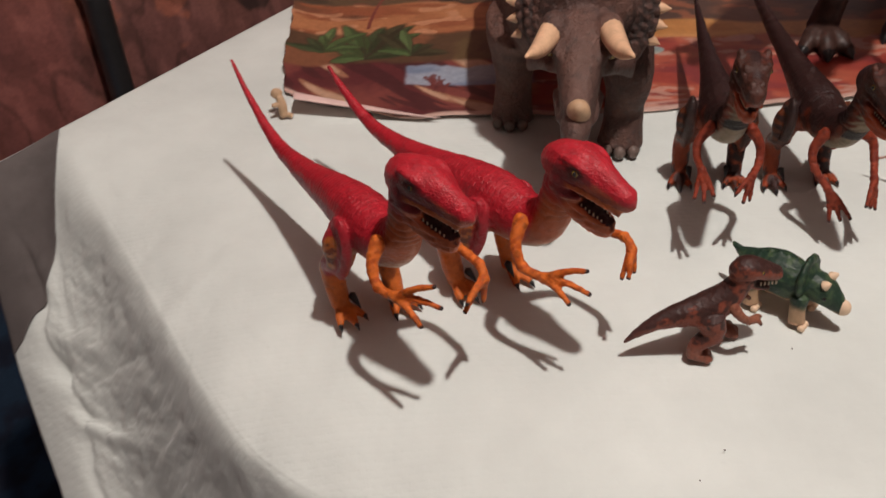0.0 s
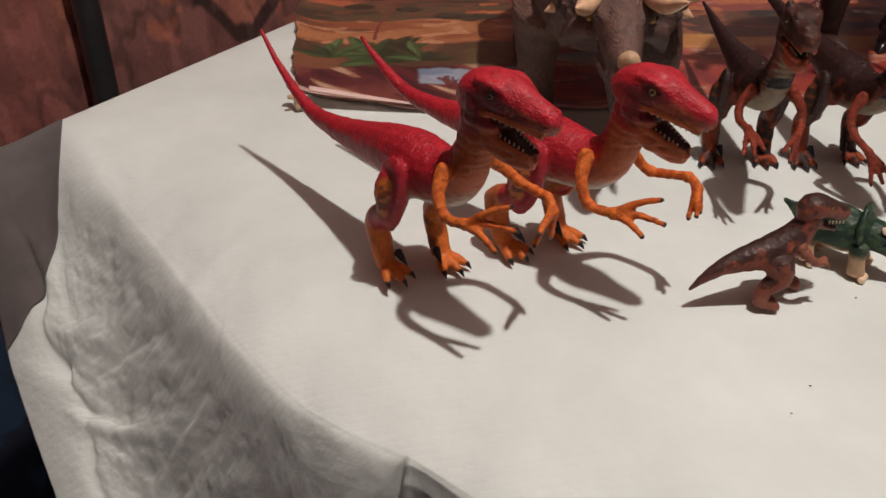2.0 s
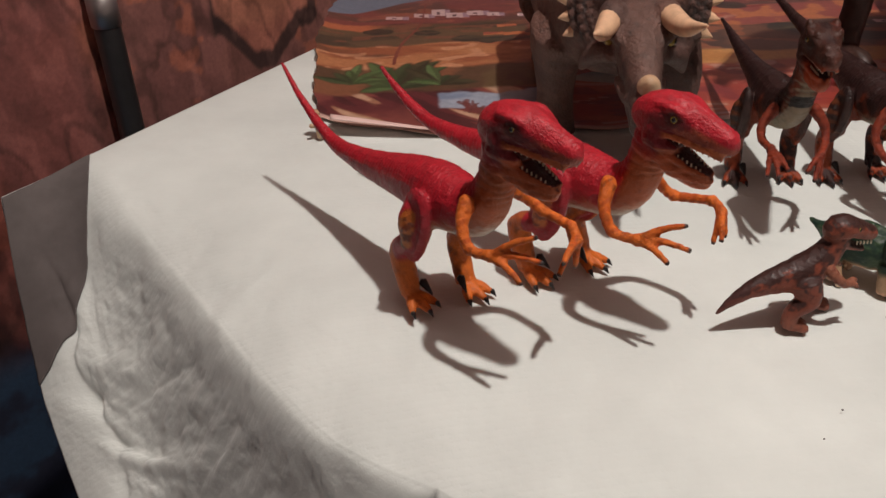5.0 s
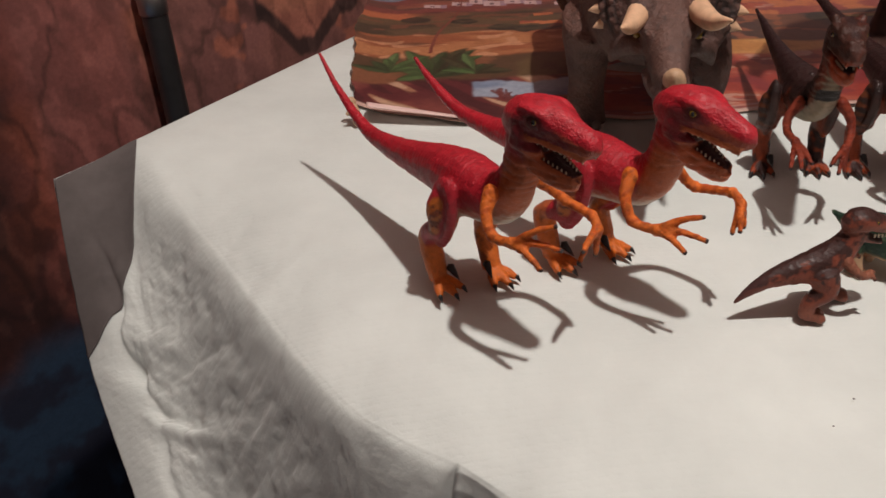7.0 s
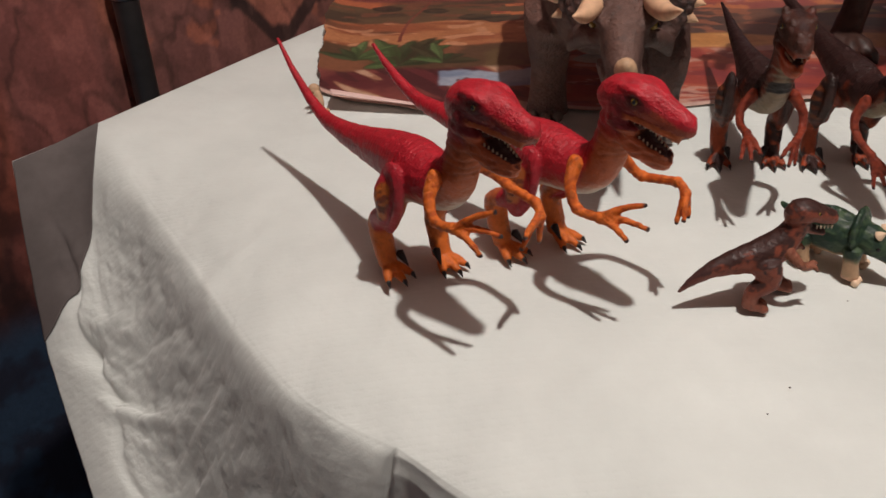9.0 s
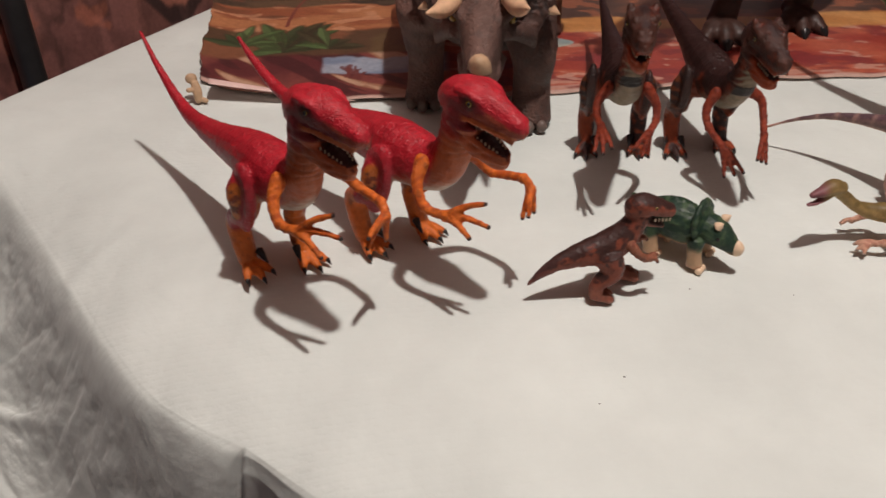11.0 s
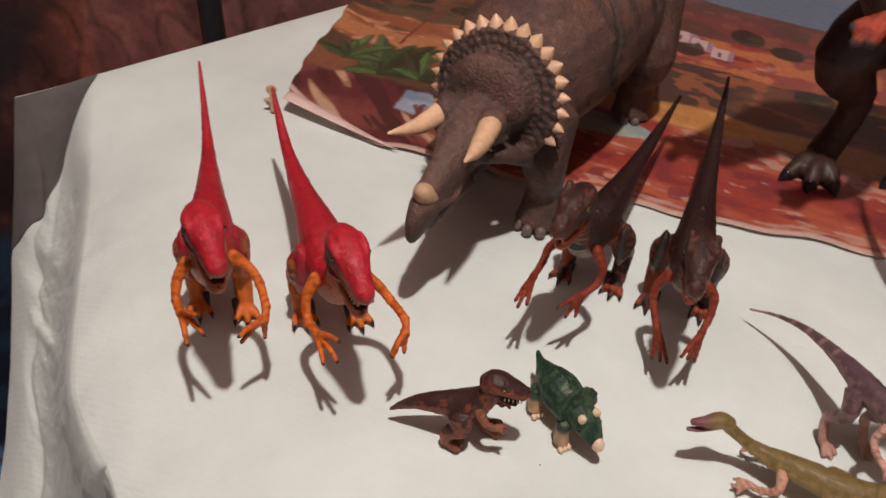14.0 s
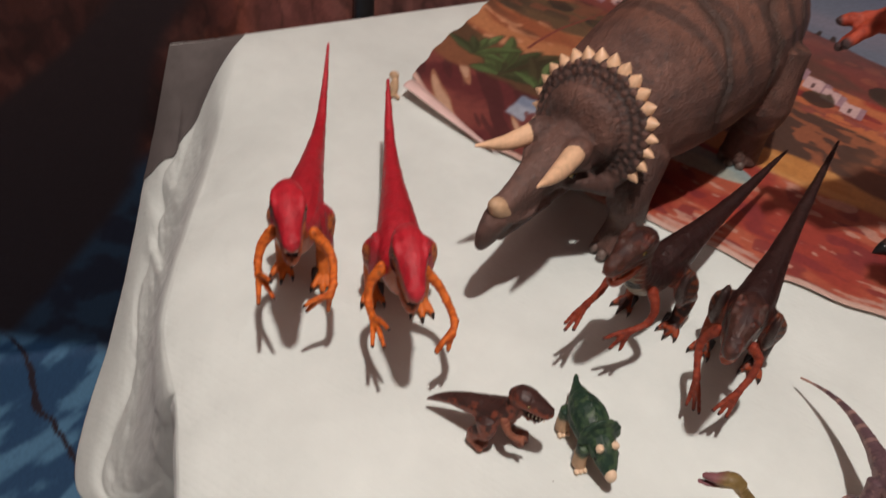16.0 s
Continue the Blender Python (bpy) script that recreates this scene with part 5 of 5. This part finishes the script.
def baby_triceratops():
    ob = thing("toy_baby_triceratops", "small dark green baby triceratops toy with pinkish horns", "dinosaur toy", facing(0.2105, 0.3865, -39.0))
    bm = bmesh.new()
    tube(bm, [(-0.033, 0.003, 0.027, 0.0012, 0.0012), (-0.027, 0.001, 0.0255, 0.0028, 0.0030), (-0.018, 0, 0.0235, 0.0078, 0.0085), (-0.007, 0, 0.0225, 0.0118, 0.0125), (0.004, 0, 0.0215, 0.0110, 0.0120), (0.013, 0, 0.0215, 0.0082, 0.0088)], 16, 4)
    tube(bm, [(0.010, 0, 0.0240, 0.0085, 0.0085), (0.019, 0, 0.0225, 0.0085, 0.0078), (0.026, 0, 0.0185, 0.0060, 0.0058), (0.0315, 0, 0.0145, 0.0032, 0.0034)], 14, 4)
    for k in range(9):
        a = math.radians(-5 + 190 * k / 8)
        blob(bm, (0.0105 - 0.0015 * math.sin(a), 0.0098 * math.cos(a), 0.0255 + 0.0098 * math.sin(a)), (0.0022, 0.0042, 0.0042))
        blob(bm, (0.012 - 0.001 * math.sin(a), 0.005 * math.cos(a), 0.0255 + 0.005 * math.sin(a)), (0.0024, 0.0042, 0.0042))
    legs = ((0.010, 0.0088), (0.012, -0.0092), (-0.015, 0.0092), (-0.014, -0.0096))
    for x, y in legs:
        tube(bm, [(x - 0.001, y * 0.8, 0.0185, 0.0050, 0.0058), (x, y, 0.0105, 0.0042, 0.0044), (x + 0.0015, y * 1.06, 0.0035, 0.0046, 0.0044)], 12, 4)
    for k in range(7):
        blob(bm, (-0.020 + 0.0045 * k, 0, 0.0345 - 0.00012 * (k - 3.5) ** 2 * 4), (0.0020, 0.0010, 0.0016), u=8, v=6)
    me = fused("body", bm, 0.0006, 3)
    swell(me, 0.0008, 420, 3)
    co, no = places(me)
    n = cloudy(co * 300, 4, 3)
    c = mix((0.012, 0.034, 0.021), (0.042, 0.076, 0.036), step(n, 0.45, 0.65))
    low = 1 - step(co[:, 2] + 0.004 * (n - 0.5), 0.0115, 0.016)
    c = mix(c, (0.42, 0.27, 0.16), low)
    c = mix(c, (0.60, 0.34, 0.22), 1 - step(co[:, 2], 0.003, 0.006))
    part("body", painted(me, c), BABY_SKIN, ob)
    pink = CREAM
    for s in (1, -1):
        part("horn", cone(bmesh.new(), (0.0205, 0.0048 * s, 0.0290), (0.0232, 0.0052 * s, 0.0320), 0.0028), pink, ob, "pinkish brow horn")
        part("eye", blob(bmesh.new(), (0.0225, 0.0072 * s, 0.0225), (0.0012, 0.0009, 0.0012), u=10, v=8), PUPIL, ob)
    part("beak", blob(bmesh.new(), (0.0312, 0, 0.0165), (0.0042, 0.0036, 0.0048)), pink, ob, "pinkish nose")
    for x, y in legs:
        for k in (-1, 0, 1):
            part("toe", blob(bmesh.new(), (x + 0.0052, y * 1.06 + 0.0026 * k, 0.0020), (0.0022, 0.0016, 0.0020), u=8, v=6), pink, ob)


baby_triceratops()


def tan_paint(co, no, n, f):
    c = mix((0.30, 0.20, 0.075), (0.17, 0.115, 0.04), step(no[:, 2] + 1.4 * (n - 0.5), 0.1, 0.7))
    c = mix(c, (0.55, 0.30, 0.20), (1 - step(co[:, 2], 0.006, 0.014)) * 0.8)
    c = mix(c, (0.20, 0.075, 0.085), (1 - step(co[:, 0], -0.062, -0.054)) * 1.0)
    return mix(c, c * 0.45, step(np.sin(co[:, 0] * 900), 0.6, 0.95) * step(co[:, 0], 0.02, 0.03) * 0.6)


theropod("tan and olive small dinosaur toy running low with open beak", facing(0.345, 0.388, 0.0), {
    "name": "toy_small_dinosaur", "voxel": 0.0007, "rough": 0.0009, "grain": 380,
    "spine": ((0.100, 0.022, 0.030, 0.0010, 0.0010), (0.075, 0.014, 0.027, 0.0028, 0.0030), (0.048, 0.004, 0.0245, 0.0052, 0.0056), (0.020, -0.003, 0.0225, 0.0078, 0.0082), (-0.004, 0.001, 0.0215, 0.0072, 0.0074), (-0.022, 0.005, 0.0205, 0.0052, 0.0054), (-0.034, 0.006, 0.0240, 0.0034, 0.0036), (-0.045, 0.004, 0.0330, 0.0032, 0.0034), (-0.051, 0.003, 0.0375, 0.0036, 0.0036)),
    "skull": ((-0.046, 0.003, 0.0385, 0.0034, 0.0030), (-0.053, 0.002, 0.0400, 0.0050, 0.0040), (-0.060, -0.001, 0.0385, 0.0034, 0.0028), (-0.067, -0.003, 0.0372, 0.0018, 0.0015)),
    "jaw": ((-0.053, 0.002, 0.0360, 0.0032, 0.0018), (-0.061, -0.002, 0.0330, 0.0022, 0.0012), (-0.068, -0.004, 0.0318, 0.0013, 0.0009)),
    "legs": (([(0.014, -0.006, 0.0205, 0.0062, 0.0062), (0.010, -0.016, 0.0150, 0.0050, 0.0050), (0.018, -0.020, 0.0080, 0.0030, 0.0032), (0.006, -0.020, 0.0030, 0.0026, 0.0024)], ((-0.012, 0.0), (-0.010, -0.004)), 0.0016),
             ([(0.016, 0.004, 0.0205, 0.0060, 0.0060), (0.012, 0.011, 0.0150, 0.0044, 0.0044), (0.022, 0.013, 0.0080, 0.0028, 0.0028), (0.014, 0.013, 0.0030, 0.0024, 0.0022)], ((-0.010, 0.0), (-0.008, 0.004)), 0.0016)),
    "more": (), "paint": tan_paint, "arm": (0.60, 0.34, 0.24), "nail": (0.35, 0.28, 0.24),
    "arms": (([(-0.014, -0.002, 0.0190), (-0.014, -0.009, 0.0130), (-0.021, -0.010, 0.0090), (-0.028, -0.008, 0.0080)], ((-0.036, -0.006, 0.0060), (-0.036, -0.010, 0.0045), (-0.033, -0.013, 0.0035)), 0.0024),
             ([(-0.016, 0.010, 0.0190), (-0.018, 0.014, 0.0130), (-0.025, 0.015, 0.0100), (-0.029, 0.014, 0.0090)], ((-0.035, 0.014, 0.0060), (-0.034, 0.017, 0.0050)), 0.0020)),
    "eye": None, "claw": None, "teeth": None})


def purple_paint(co, no, n, f):
    c = mix((0.22, 0.13, 0.125), (0.105, 0.060, 0.070), step(no[:, 2] + 1.3 * (n - 0.5), 0.0, 0.6))
    c = mix(c, (0.36, 0.22, 0.19), step(np.sin(co[:, 0] * 520), 0.5, 0.9) * step(-co[:, 0], 0.02, 0.04) * 0.7)
    c = mix(c, (0.56, 0.34, 0.27), step(-no[:, 2], 0.3, 0.8) * 0.7)
    c = mix(c, (0.50, 0.28, 0.22), (1 - step(co[:, 2], 0.018, 0.028)) * 0.8)
    return mix(c, c * 0.5, step(f, 0.55, 0.75) * 0.6)


theropod("purple-brown long-tailed dinosaur toy leaping over the tan one", facing(0.366, 0.433, -55.0), {
    "name": "toy_small_dinosaur", "voxel": 0.0007, "rough": 0.0009, "grain": 380,
    "spine": ((-0.100, -0.008, 0.0150, 0.0007, 0.0007), (-0.082, -0.003, 0.0265, 0.0013, 0.0013), (-0.060, 0.001, 0.0360, 0.0024, 0.0024), (-0.035, 0.002, 0.0420, 0.0042, 0.0044), (-0.010, 0, 0.0470, 0.0070, 0.0076), (0.010, 0, 0.0490, 0.0072, 0.0078), (0.026, 0, 0.0515, 0.0052, 0.0056), (0.038, 0.001, 0.0565, 0.0038, 0.0042), (0.046, 0.001, 0.0600, 0.0042, 0.0042)),
    "skull": ((0.042, 0.001, 0.0610, 0.0042, 0.0042), (0.050, 0.001, 0.0605, 0.0056, 0.0050), (0.061, 0.001, 0.0560, 0.0042, 0.0036), (0.074, 0.001, 0.0510, 0.0024, 0.0022)),
    "jaw": ((0.048, 0.001, 0.0560, 0.0040, 0.0022), (0.058, 0.001, 0.0490, 0.0028, 0.0014), (0.068, 0.001, 0.0430, 0.0018, 0.0010)),
    "legs": (([(-0.006, -0.005, 0.0450, 0.0062, 0.0070), (0.000, -0.010, 0.0330, 0.0046, 0.0050), (-0.010, -0.011, 0.0190, 0.0028, 0.0030), (-0.004, -0.011, 0.0035, 0.0030, 0.0028)], ((0.010, 0.0), (0.008, 0.004), (0.008, -0.004)), 0.0016),
             ([(-0.004, 0.005, 0.0450, 0.0062, 0.0070), (0.004, 0.010, 0.0330, 0.0046, 0.0050), (-0.005, 0.011, 0.0190, 0.0028, 0.0030), (0.002, 0.011, 0.0035, 0.0030, 0.0028)], ((0.010, 0.0), (0.008, 0.004), (0.008, -0.004)), 0.0016)),
    "more": (), "paint": purple_paint, "arm": (0.58, 0.34, 0.27), "nail": (0.3, 0.2, 0.18),
    "arms": (([(0.020, -0.005, 0.0460), (0.021, -0.010, 0.0400), (0.026, -0.012, 0.0370), (0.032, -0.012, 0.0350)], ((0.040, -0.010, 0.0320), (0.040, -0.014, 0.0310)), 0.0022),
             ([(0.020, 0.005, 0.0460), (0.022, 0.011, 0.0400), (0.027, 0.013, 0.0370), (0.033, 0.013, 0.0350)], ((0.041, 0.011, 0.0320), (0.041, 0.015, 0.0310)), 0.0022)),
    "eye": ((0.053, 0.0048, 0.0622), 0.0011), "claw": None, "teeth": None})


def frilled_paint(co, no, n, f):
    c = mix((0.045, 0.058, 0.018), (0.11, 0.125, 0.042), step(n, 0.4, 0.65))
    c = mix(c, (0.42, 0.36, 0.22), step(-no[:, 2], 0.2, 0.8) * 0.7)
    c = mix(c, (0.11, 0.065, 0.045), (1 - step(co[:, 2], 0.030, 0.045)) * 0.8)
    c = mix(c, (0.45, 0.27, 0.18), (1 - step(co[:, 2], 0.006, 0.012)) * 0.7)
    return mix(c, c * 0.5, step(f, 0.55, 0.75) * 0.6)


frilled = theropod("green frilled dinosaur toy with red and cream neck frill", facing(0.425, 0.487, -82.0), {
    "name": "toy_frilled_dinosaur", "voxel": 0.0010, "rough": 0.0011, "grain": 260,
    "spine": ((-0.125, -0.052, 0.215, 0.0010, 0.0010), (-0.128, -0.048, 0.180, 0.0020, 0.0020), (-0.118, -0.042, 0.140, 0.0031, 0.0031), (-0.092, -0.032, 0.102, 0.0046, 0.0048), (-0.058, -0.016, 0.078, 0.0080, 0.0085), (-0.025, -0.004, 0.068, 0.0140, 0.0150), (0.000, 0, 0.068, 0.0160, 0.0175), (0.022, 0, 0.075, 0.0130, 0.0145), (0.038, 0, 0.088, 0.0095, 0.0105), (0.048, 0, 0.098, 0.0085, 0.0090)),
    "skull": ((0.044, 0, 0.103, 0.0085, 0.0085), (0.056, 0, 0.104, 0.0100, 0.0085), (0.070, 0, 0.098, 0.0075, 0.0062), (0.084, 0, 0.092, 0.0045, 0.0040)),
    "jaw": ((0.052, 0, 0.094, 0.0070, 0.0036), (0.066, 0, 0.085, 0.0055, 0.0026), (0.078, 0, 0.079, 0.0035, 0.0018)),
    "legs": (([(-0.004, -0.012, 0.066, 0.0120, 0.0150), (0.006, -0.019, 0.044, 0.0085, 0.0095), (-0.010, -0.020, 0.027, 0.0052, 0.0056), (0.000, -0.020, 0.006, 0.0052, 0.0046)], ((0.017, 0.0), (0.013, 0.007), (0.013, -0.007)), 0.0030),
             ([(-0.004, 0.012, 0.066, 0.0120, 0.0150), (0.008, 0.019, 0.044, 0.0085, 0.0095), (-0.008, 0.020, 0.027, 0.0052, 0.0056), (0.003, 0.020, 0.006, 0.0052, 0.0046)], ((0.017, 0.0), (0.013, 0.007), (0.013, -0.007)), 0.0030)),
    "more": [[(0.056 + 0.002 * k, 0.004 * s, 0.111, 0.002), (0.062 + 0.002 * k, 0.0045 * s, 0.116, 0.0018), (0.068, 0.004 * s, 0.110, 0.0012)] for s in (1, -1) for k in (0,)],
    "paint": frilled_paint, "arm": (0.55, 0.36, 0.25), "nail": (0.10, 0.07, 0.05),
    "arms": (([(0.028, -0.011, 0.068), (0.030, -0.020, 0.056), (0.036, -0.022, 0.047), (0.046, -0.020, 0.042)], ((0.055, -0.014, 0.034), (0.058, -0.020, 0.032), (0.054, -0.026, 0.033)), 0.0038),
             ([(0.028, 0.011, 0.068), (0.030, 0.020, 0.056), (0.036, 0.022, 0.047), (0.046, 0.020, 0.042)], ((0.055, 0.014, 0.034), (0.058, 0.020, 0.032), (0.054, 0.026, 0.033)), 0.0038)),
    "eye": ((0.060, 0.0082, 0.106), 0.0024), "claw": BLACK,
    "teeth": ([((0.066 + 0.0035 * k, s * (0.0066 - 0.0008 * k), 0.0945 - 0.0015 * k), -1) for k in range(5) for s in (1, -1)], 0.0007, 0.0024)})


def frill_place(a, r):
    wave = 0.0014 * np.cos(a * 28 + 2 * np.sin(a * 5)) * step(r, 0.2, 0.9)
    rad = 0.052 * r * (1 + 0.13 * (1 - np.abs(np.sin(a * 42))) * step(r, 0.9, 1.0))
    return np.c_[0.040 + 0.012 * r * r + wave, rad * np.cos(a) * 1.08 - 0.007, 0.108 + rad * np.sin(a)]


me, a, r = sheet("frill", np.linspace(0, 2 * math.pi, 721), np.linspace(0.01, 1.0, 44), frill_place)
p = np.c_[np.cos(a) * 9, np.sin(a) * 9, r * 2.0]
ray = cloudy(p, 3, 5)
blot = cloudy(np.c_[np.cos(a) * 6, np.sin(a) * 6, r * 7.0], 4, 15)
c = mix((0.64, 0.50, 0.36), (0.55, 0.030, 0.060), step(np.sin(a * 11 + 3 * ray) * 0.42 + 2.0 * (blot - 0.5) + 0.20, 0.10, 0.36) * step(r, 0.25, 0.35) * (1 - step(r + 0.25 * (ray - 0.5), 0.74, 0.84)))
c = mix(c, (0.22, 0.17, 0.09), step(np.cos(a * 28 + 2 * np.sin(a * 5)), 0.6, 0.98) * 0.4)
c = mix(c, (0.24, 0.21, 0.10), step(cloudy(p * 3.1, 3, 19), 0.56, 0.68) * 0.45)
c = mix(c, (0.12, 0.15, 0.05), step(r + 0.3 * (cloudy(p * 2.2, 3, 8) - 0.5), 0.84, 0.97) * 0.85)
c = mix(c, (0.10, 0.09, 0.05), 1 - step(r, 0.16, 0.30))
painted(me, c)
frill = part("neck_frill", me, BABY_SKIN, frilled, "ribbed frill striped red and cream with green rim")
thick = frill.modifiers.new("thick", "SOLIDIFY")
thick.thickness = 0.0022


def big_paint(top, flank, foot):
    def paint(co, no, n, f):
        c = mix(flank, top, step(no[:, 2] + 0.9 * (n - 0.5) + step(co[:, 2], 0.12, 0.2), 0.0, 0.6))
        c = mix(c, foot, (1 - step(co[:, 2] + 0.02 * (n - 0.5), 0.02, 0.05)) * 0.9)
        return mix(c, c * 0.45, step(f, 0.5, 0.75) * 0.6)
    return paint


def big_theropod(label, m, paint, arm_colour, arms, claw, feet, toes, hunch=0.0, swing=0.0):
    """An upright theropod about a foot tall, its tail to the ground."""
    legs = []
    for (x, y), s in zip(feet, (-1, 1)):
        legs.append(([(-0.010, 0.028 * s, 0.140, 0.027, 0.036), (x * 0.45 + 0.022, 0.55 * y + 0.016 * s, 0.104, 0.020, 0.026), (x - 0.016, y * 0.9 + 0.003 * s, 0.066, 0.0125, 0.0140), (x - 0.013, y, 0.036, 0.0115, 0.0120), (x, y, 0.013, 0.0135, 0.0115)], toes, 0.0068))
    def bent(line):
        return [(u + hunch * min(max((z - 0.12) / 0.07, 0), 1) * (u > -0.05), y + swing * min(max((-u - 0.10) / 0.165, 0), 1), z, w, h) for u, y, z, w, h in line]

    return theropod(label, m, {
        "name": "toy_large_theropod", "voxel": 0.0019, "rough": 0.0026, "grain": 110,
        "spine": bent(((-0.265, 0.045, 0.040, 0.003, 0.003), (-0.220, 0.030, 0.044, 0.009, 0.010), (-0.160, 0.012, 0.066, 0.018, 0.020), (-0.095, 0.002, 0.104, 0.029, 0.034), (-0.040, 0, 0.140, 0.036, 0.046), (0.005, 0, 0.172, 0.037, 0.047), (0.040, 0, 0.208, 0.032, 0.038), (0.060, 0, 0.242, 0.025, 0.027), (0.070, 0, 0.268, 0.024, 0.024))),
        "skull": bent(((0.050, 0, 0.278, 0.022, 0.022), (0.076, 0, 0.290, 0.027, 0.023), (0.108, 0, 0.284, 0.021, 0.018), (0.142, 0, 0.274, 0.0155, 0.0135), (0.156, 0, 0.268, 0.010, 0.009))),
        "jaw": bent(((0.068, 0, 0.262, 0.021, 0.012), (0.102, 0, 0.248, 0.017, 0.008), (0.136, 0, 0.236, 0.012, 0.006))),
        "legs": legs, "more": (), "paint": paint, "arm": arm_colour, "nail": (0.05, 0.03, 0.03), "arms": arms,
        "eye": ((0.092 + hunch, 0.0225, 0.294), 0.0048), "claw": claw,
        "teeth": ([((0.098 + hunch + 0.009 * k, s * (0.017 - 0.0013 * k), 0.272 - 0.0028 * k), -1) for k in range(6) for s in (1, -1)], 0.0020, 0.009)})


big_theropod("large dark brown theropod toy reaching with red arms", facing(0.372, 0.705, -135.0), big_paint((0.036, 0.016, 0.013), (0.042, 0.019, 0.015), (0.055, 0.026, 0.020)), (0.36, 0.055, 0.026),
             (([(0.046, -0.032, 0.200), (0.078, -0.046, 0.196), (0.116, -0.040, 0.206), (0.146, -0.034, 0.203)], ((0.170, -0.044, 0.197), (0.174, -0.030, 0.187), (0.176, -0.022, 0.194)), 0.0080),
              ([(0.046, 0.032, 0.200), (0.070, 0.046, 0.184), (0.086, 0.044, 0.176), (0.104, 0.038, 0.178)], ((0.122, 0.030, 0.174), (0.126, 0.038, 0.168), (0.122, 0.046, 0.170)), 0.0080)),
             BLACK, ((0.018, -0.034), (-0.052, 0.004)), ((0.026, 0.022), (0.034, 0.004), (0.010, 0.032), (-0.012, -0.008)), 0.020, -0.150)
big_theropod("large orange-brown theropod toy with pinkish arms", facing(0.556, 0.735, -96.0), big_paint((0.21, 0.065, 0.028), (0.36, 0.125, 0.055), (0.38, 0.17, 0.085)), (0.52, 0.21, 0.13),
             (([(0.046, -0.032, 0.190), (0.058, -0.044, 0.160), (0.066, -0.046, 0.135), (0.070, -0.044, 0.115)], ((0.074, -0.050, 0.090), (0.080, -0.042, 0.088), (0.082, -0.036, 0.094)), 0.0062),
              ([(0.046, 0.032, 0.190), (0.058, 0.044, 0.160), (0.066, 0.046, 0.135), (0.070, 0.044, 0.115)], ((0.074, 0.050, 0.090), (0.080, 0.042, 0.088), (0.082, 0.036, 0.094)), 0.0062)),
             TOOTH, ((0.004, -0.036), (0.006, 0.042)), ((0.034, 0.0), (0.028, 0.017), (0.028, -0.017)))

# ---- small things on the cloth ----
scrap = thing("toy_scrap", "small broken tan plastic toy piece by the paper corner", "toy piece", facing(-0.104, 0.606, 20) @ Matrix.Scale(0.8, 4))
bm = bmesh.new()
tube(bm, [(0, -0.004, 0.002, 0.0034), (0.001, -0.001, 0.010, 0.0046), (0.000, 0.003, 0.019, 0.0040)], 10, 3)
blob(bm, (-0.002, 0.006, 0.022), (0.0058, 0.0045, 0.0052))
tube(bm, [(0.0, 0.0, 0.013, 0.0026), (-0.008, -0.002, 0.014, 0.0024)], 8, 2)
tube(bm, [(0.002, -0.003, 0.004, 0.0026), (0.008, -0.007, 0.0025, 0.0024)], 8, 2)
part("body", fused("body", bm, 0.0007, 2), HORN, scrap)
for x, y, r in ((0.158, 0.2875, 0.0006), (0.143, 0.2705, 0.0005), (0.208, 0.353, 0.0005), (0.262, 0.345, 0.0004)):
    solid("crumb", blob(bmesh.new(), (x, y, 0.0004), (r, r * 0.7, r * 0.6), u=8, v=6), CRUMB, "tiny dark crumb on the cloth", "crumb")
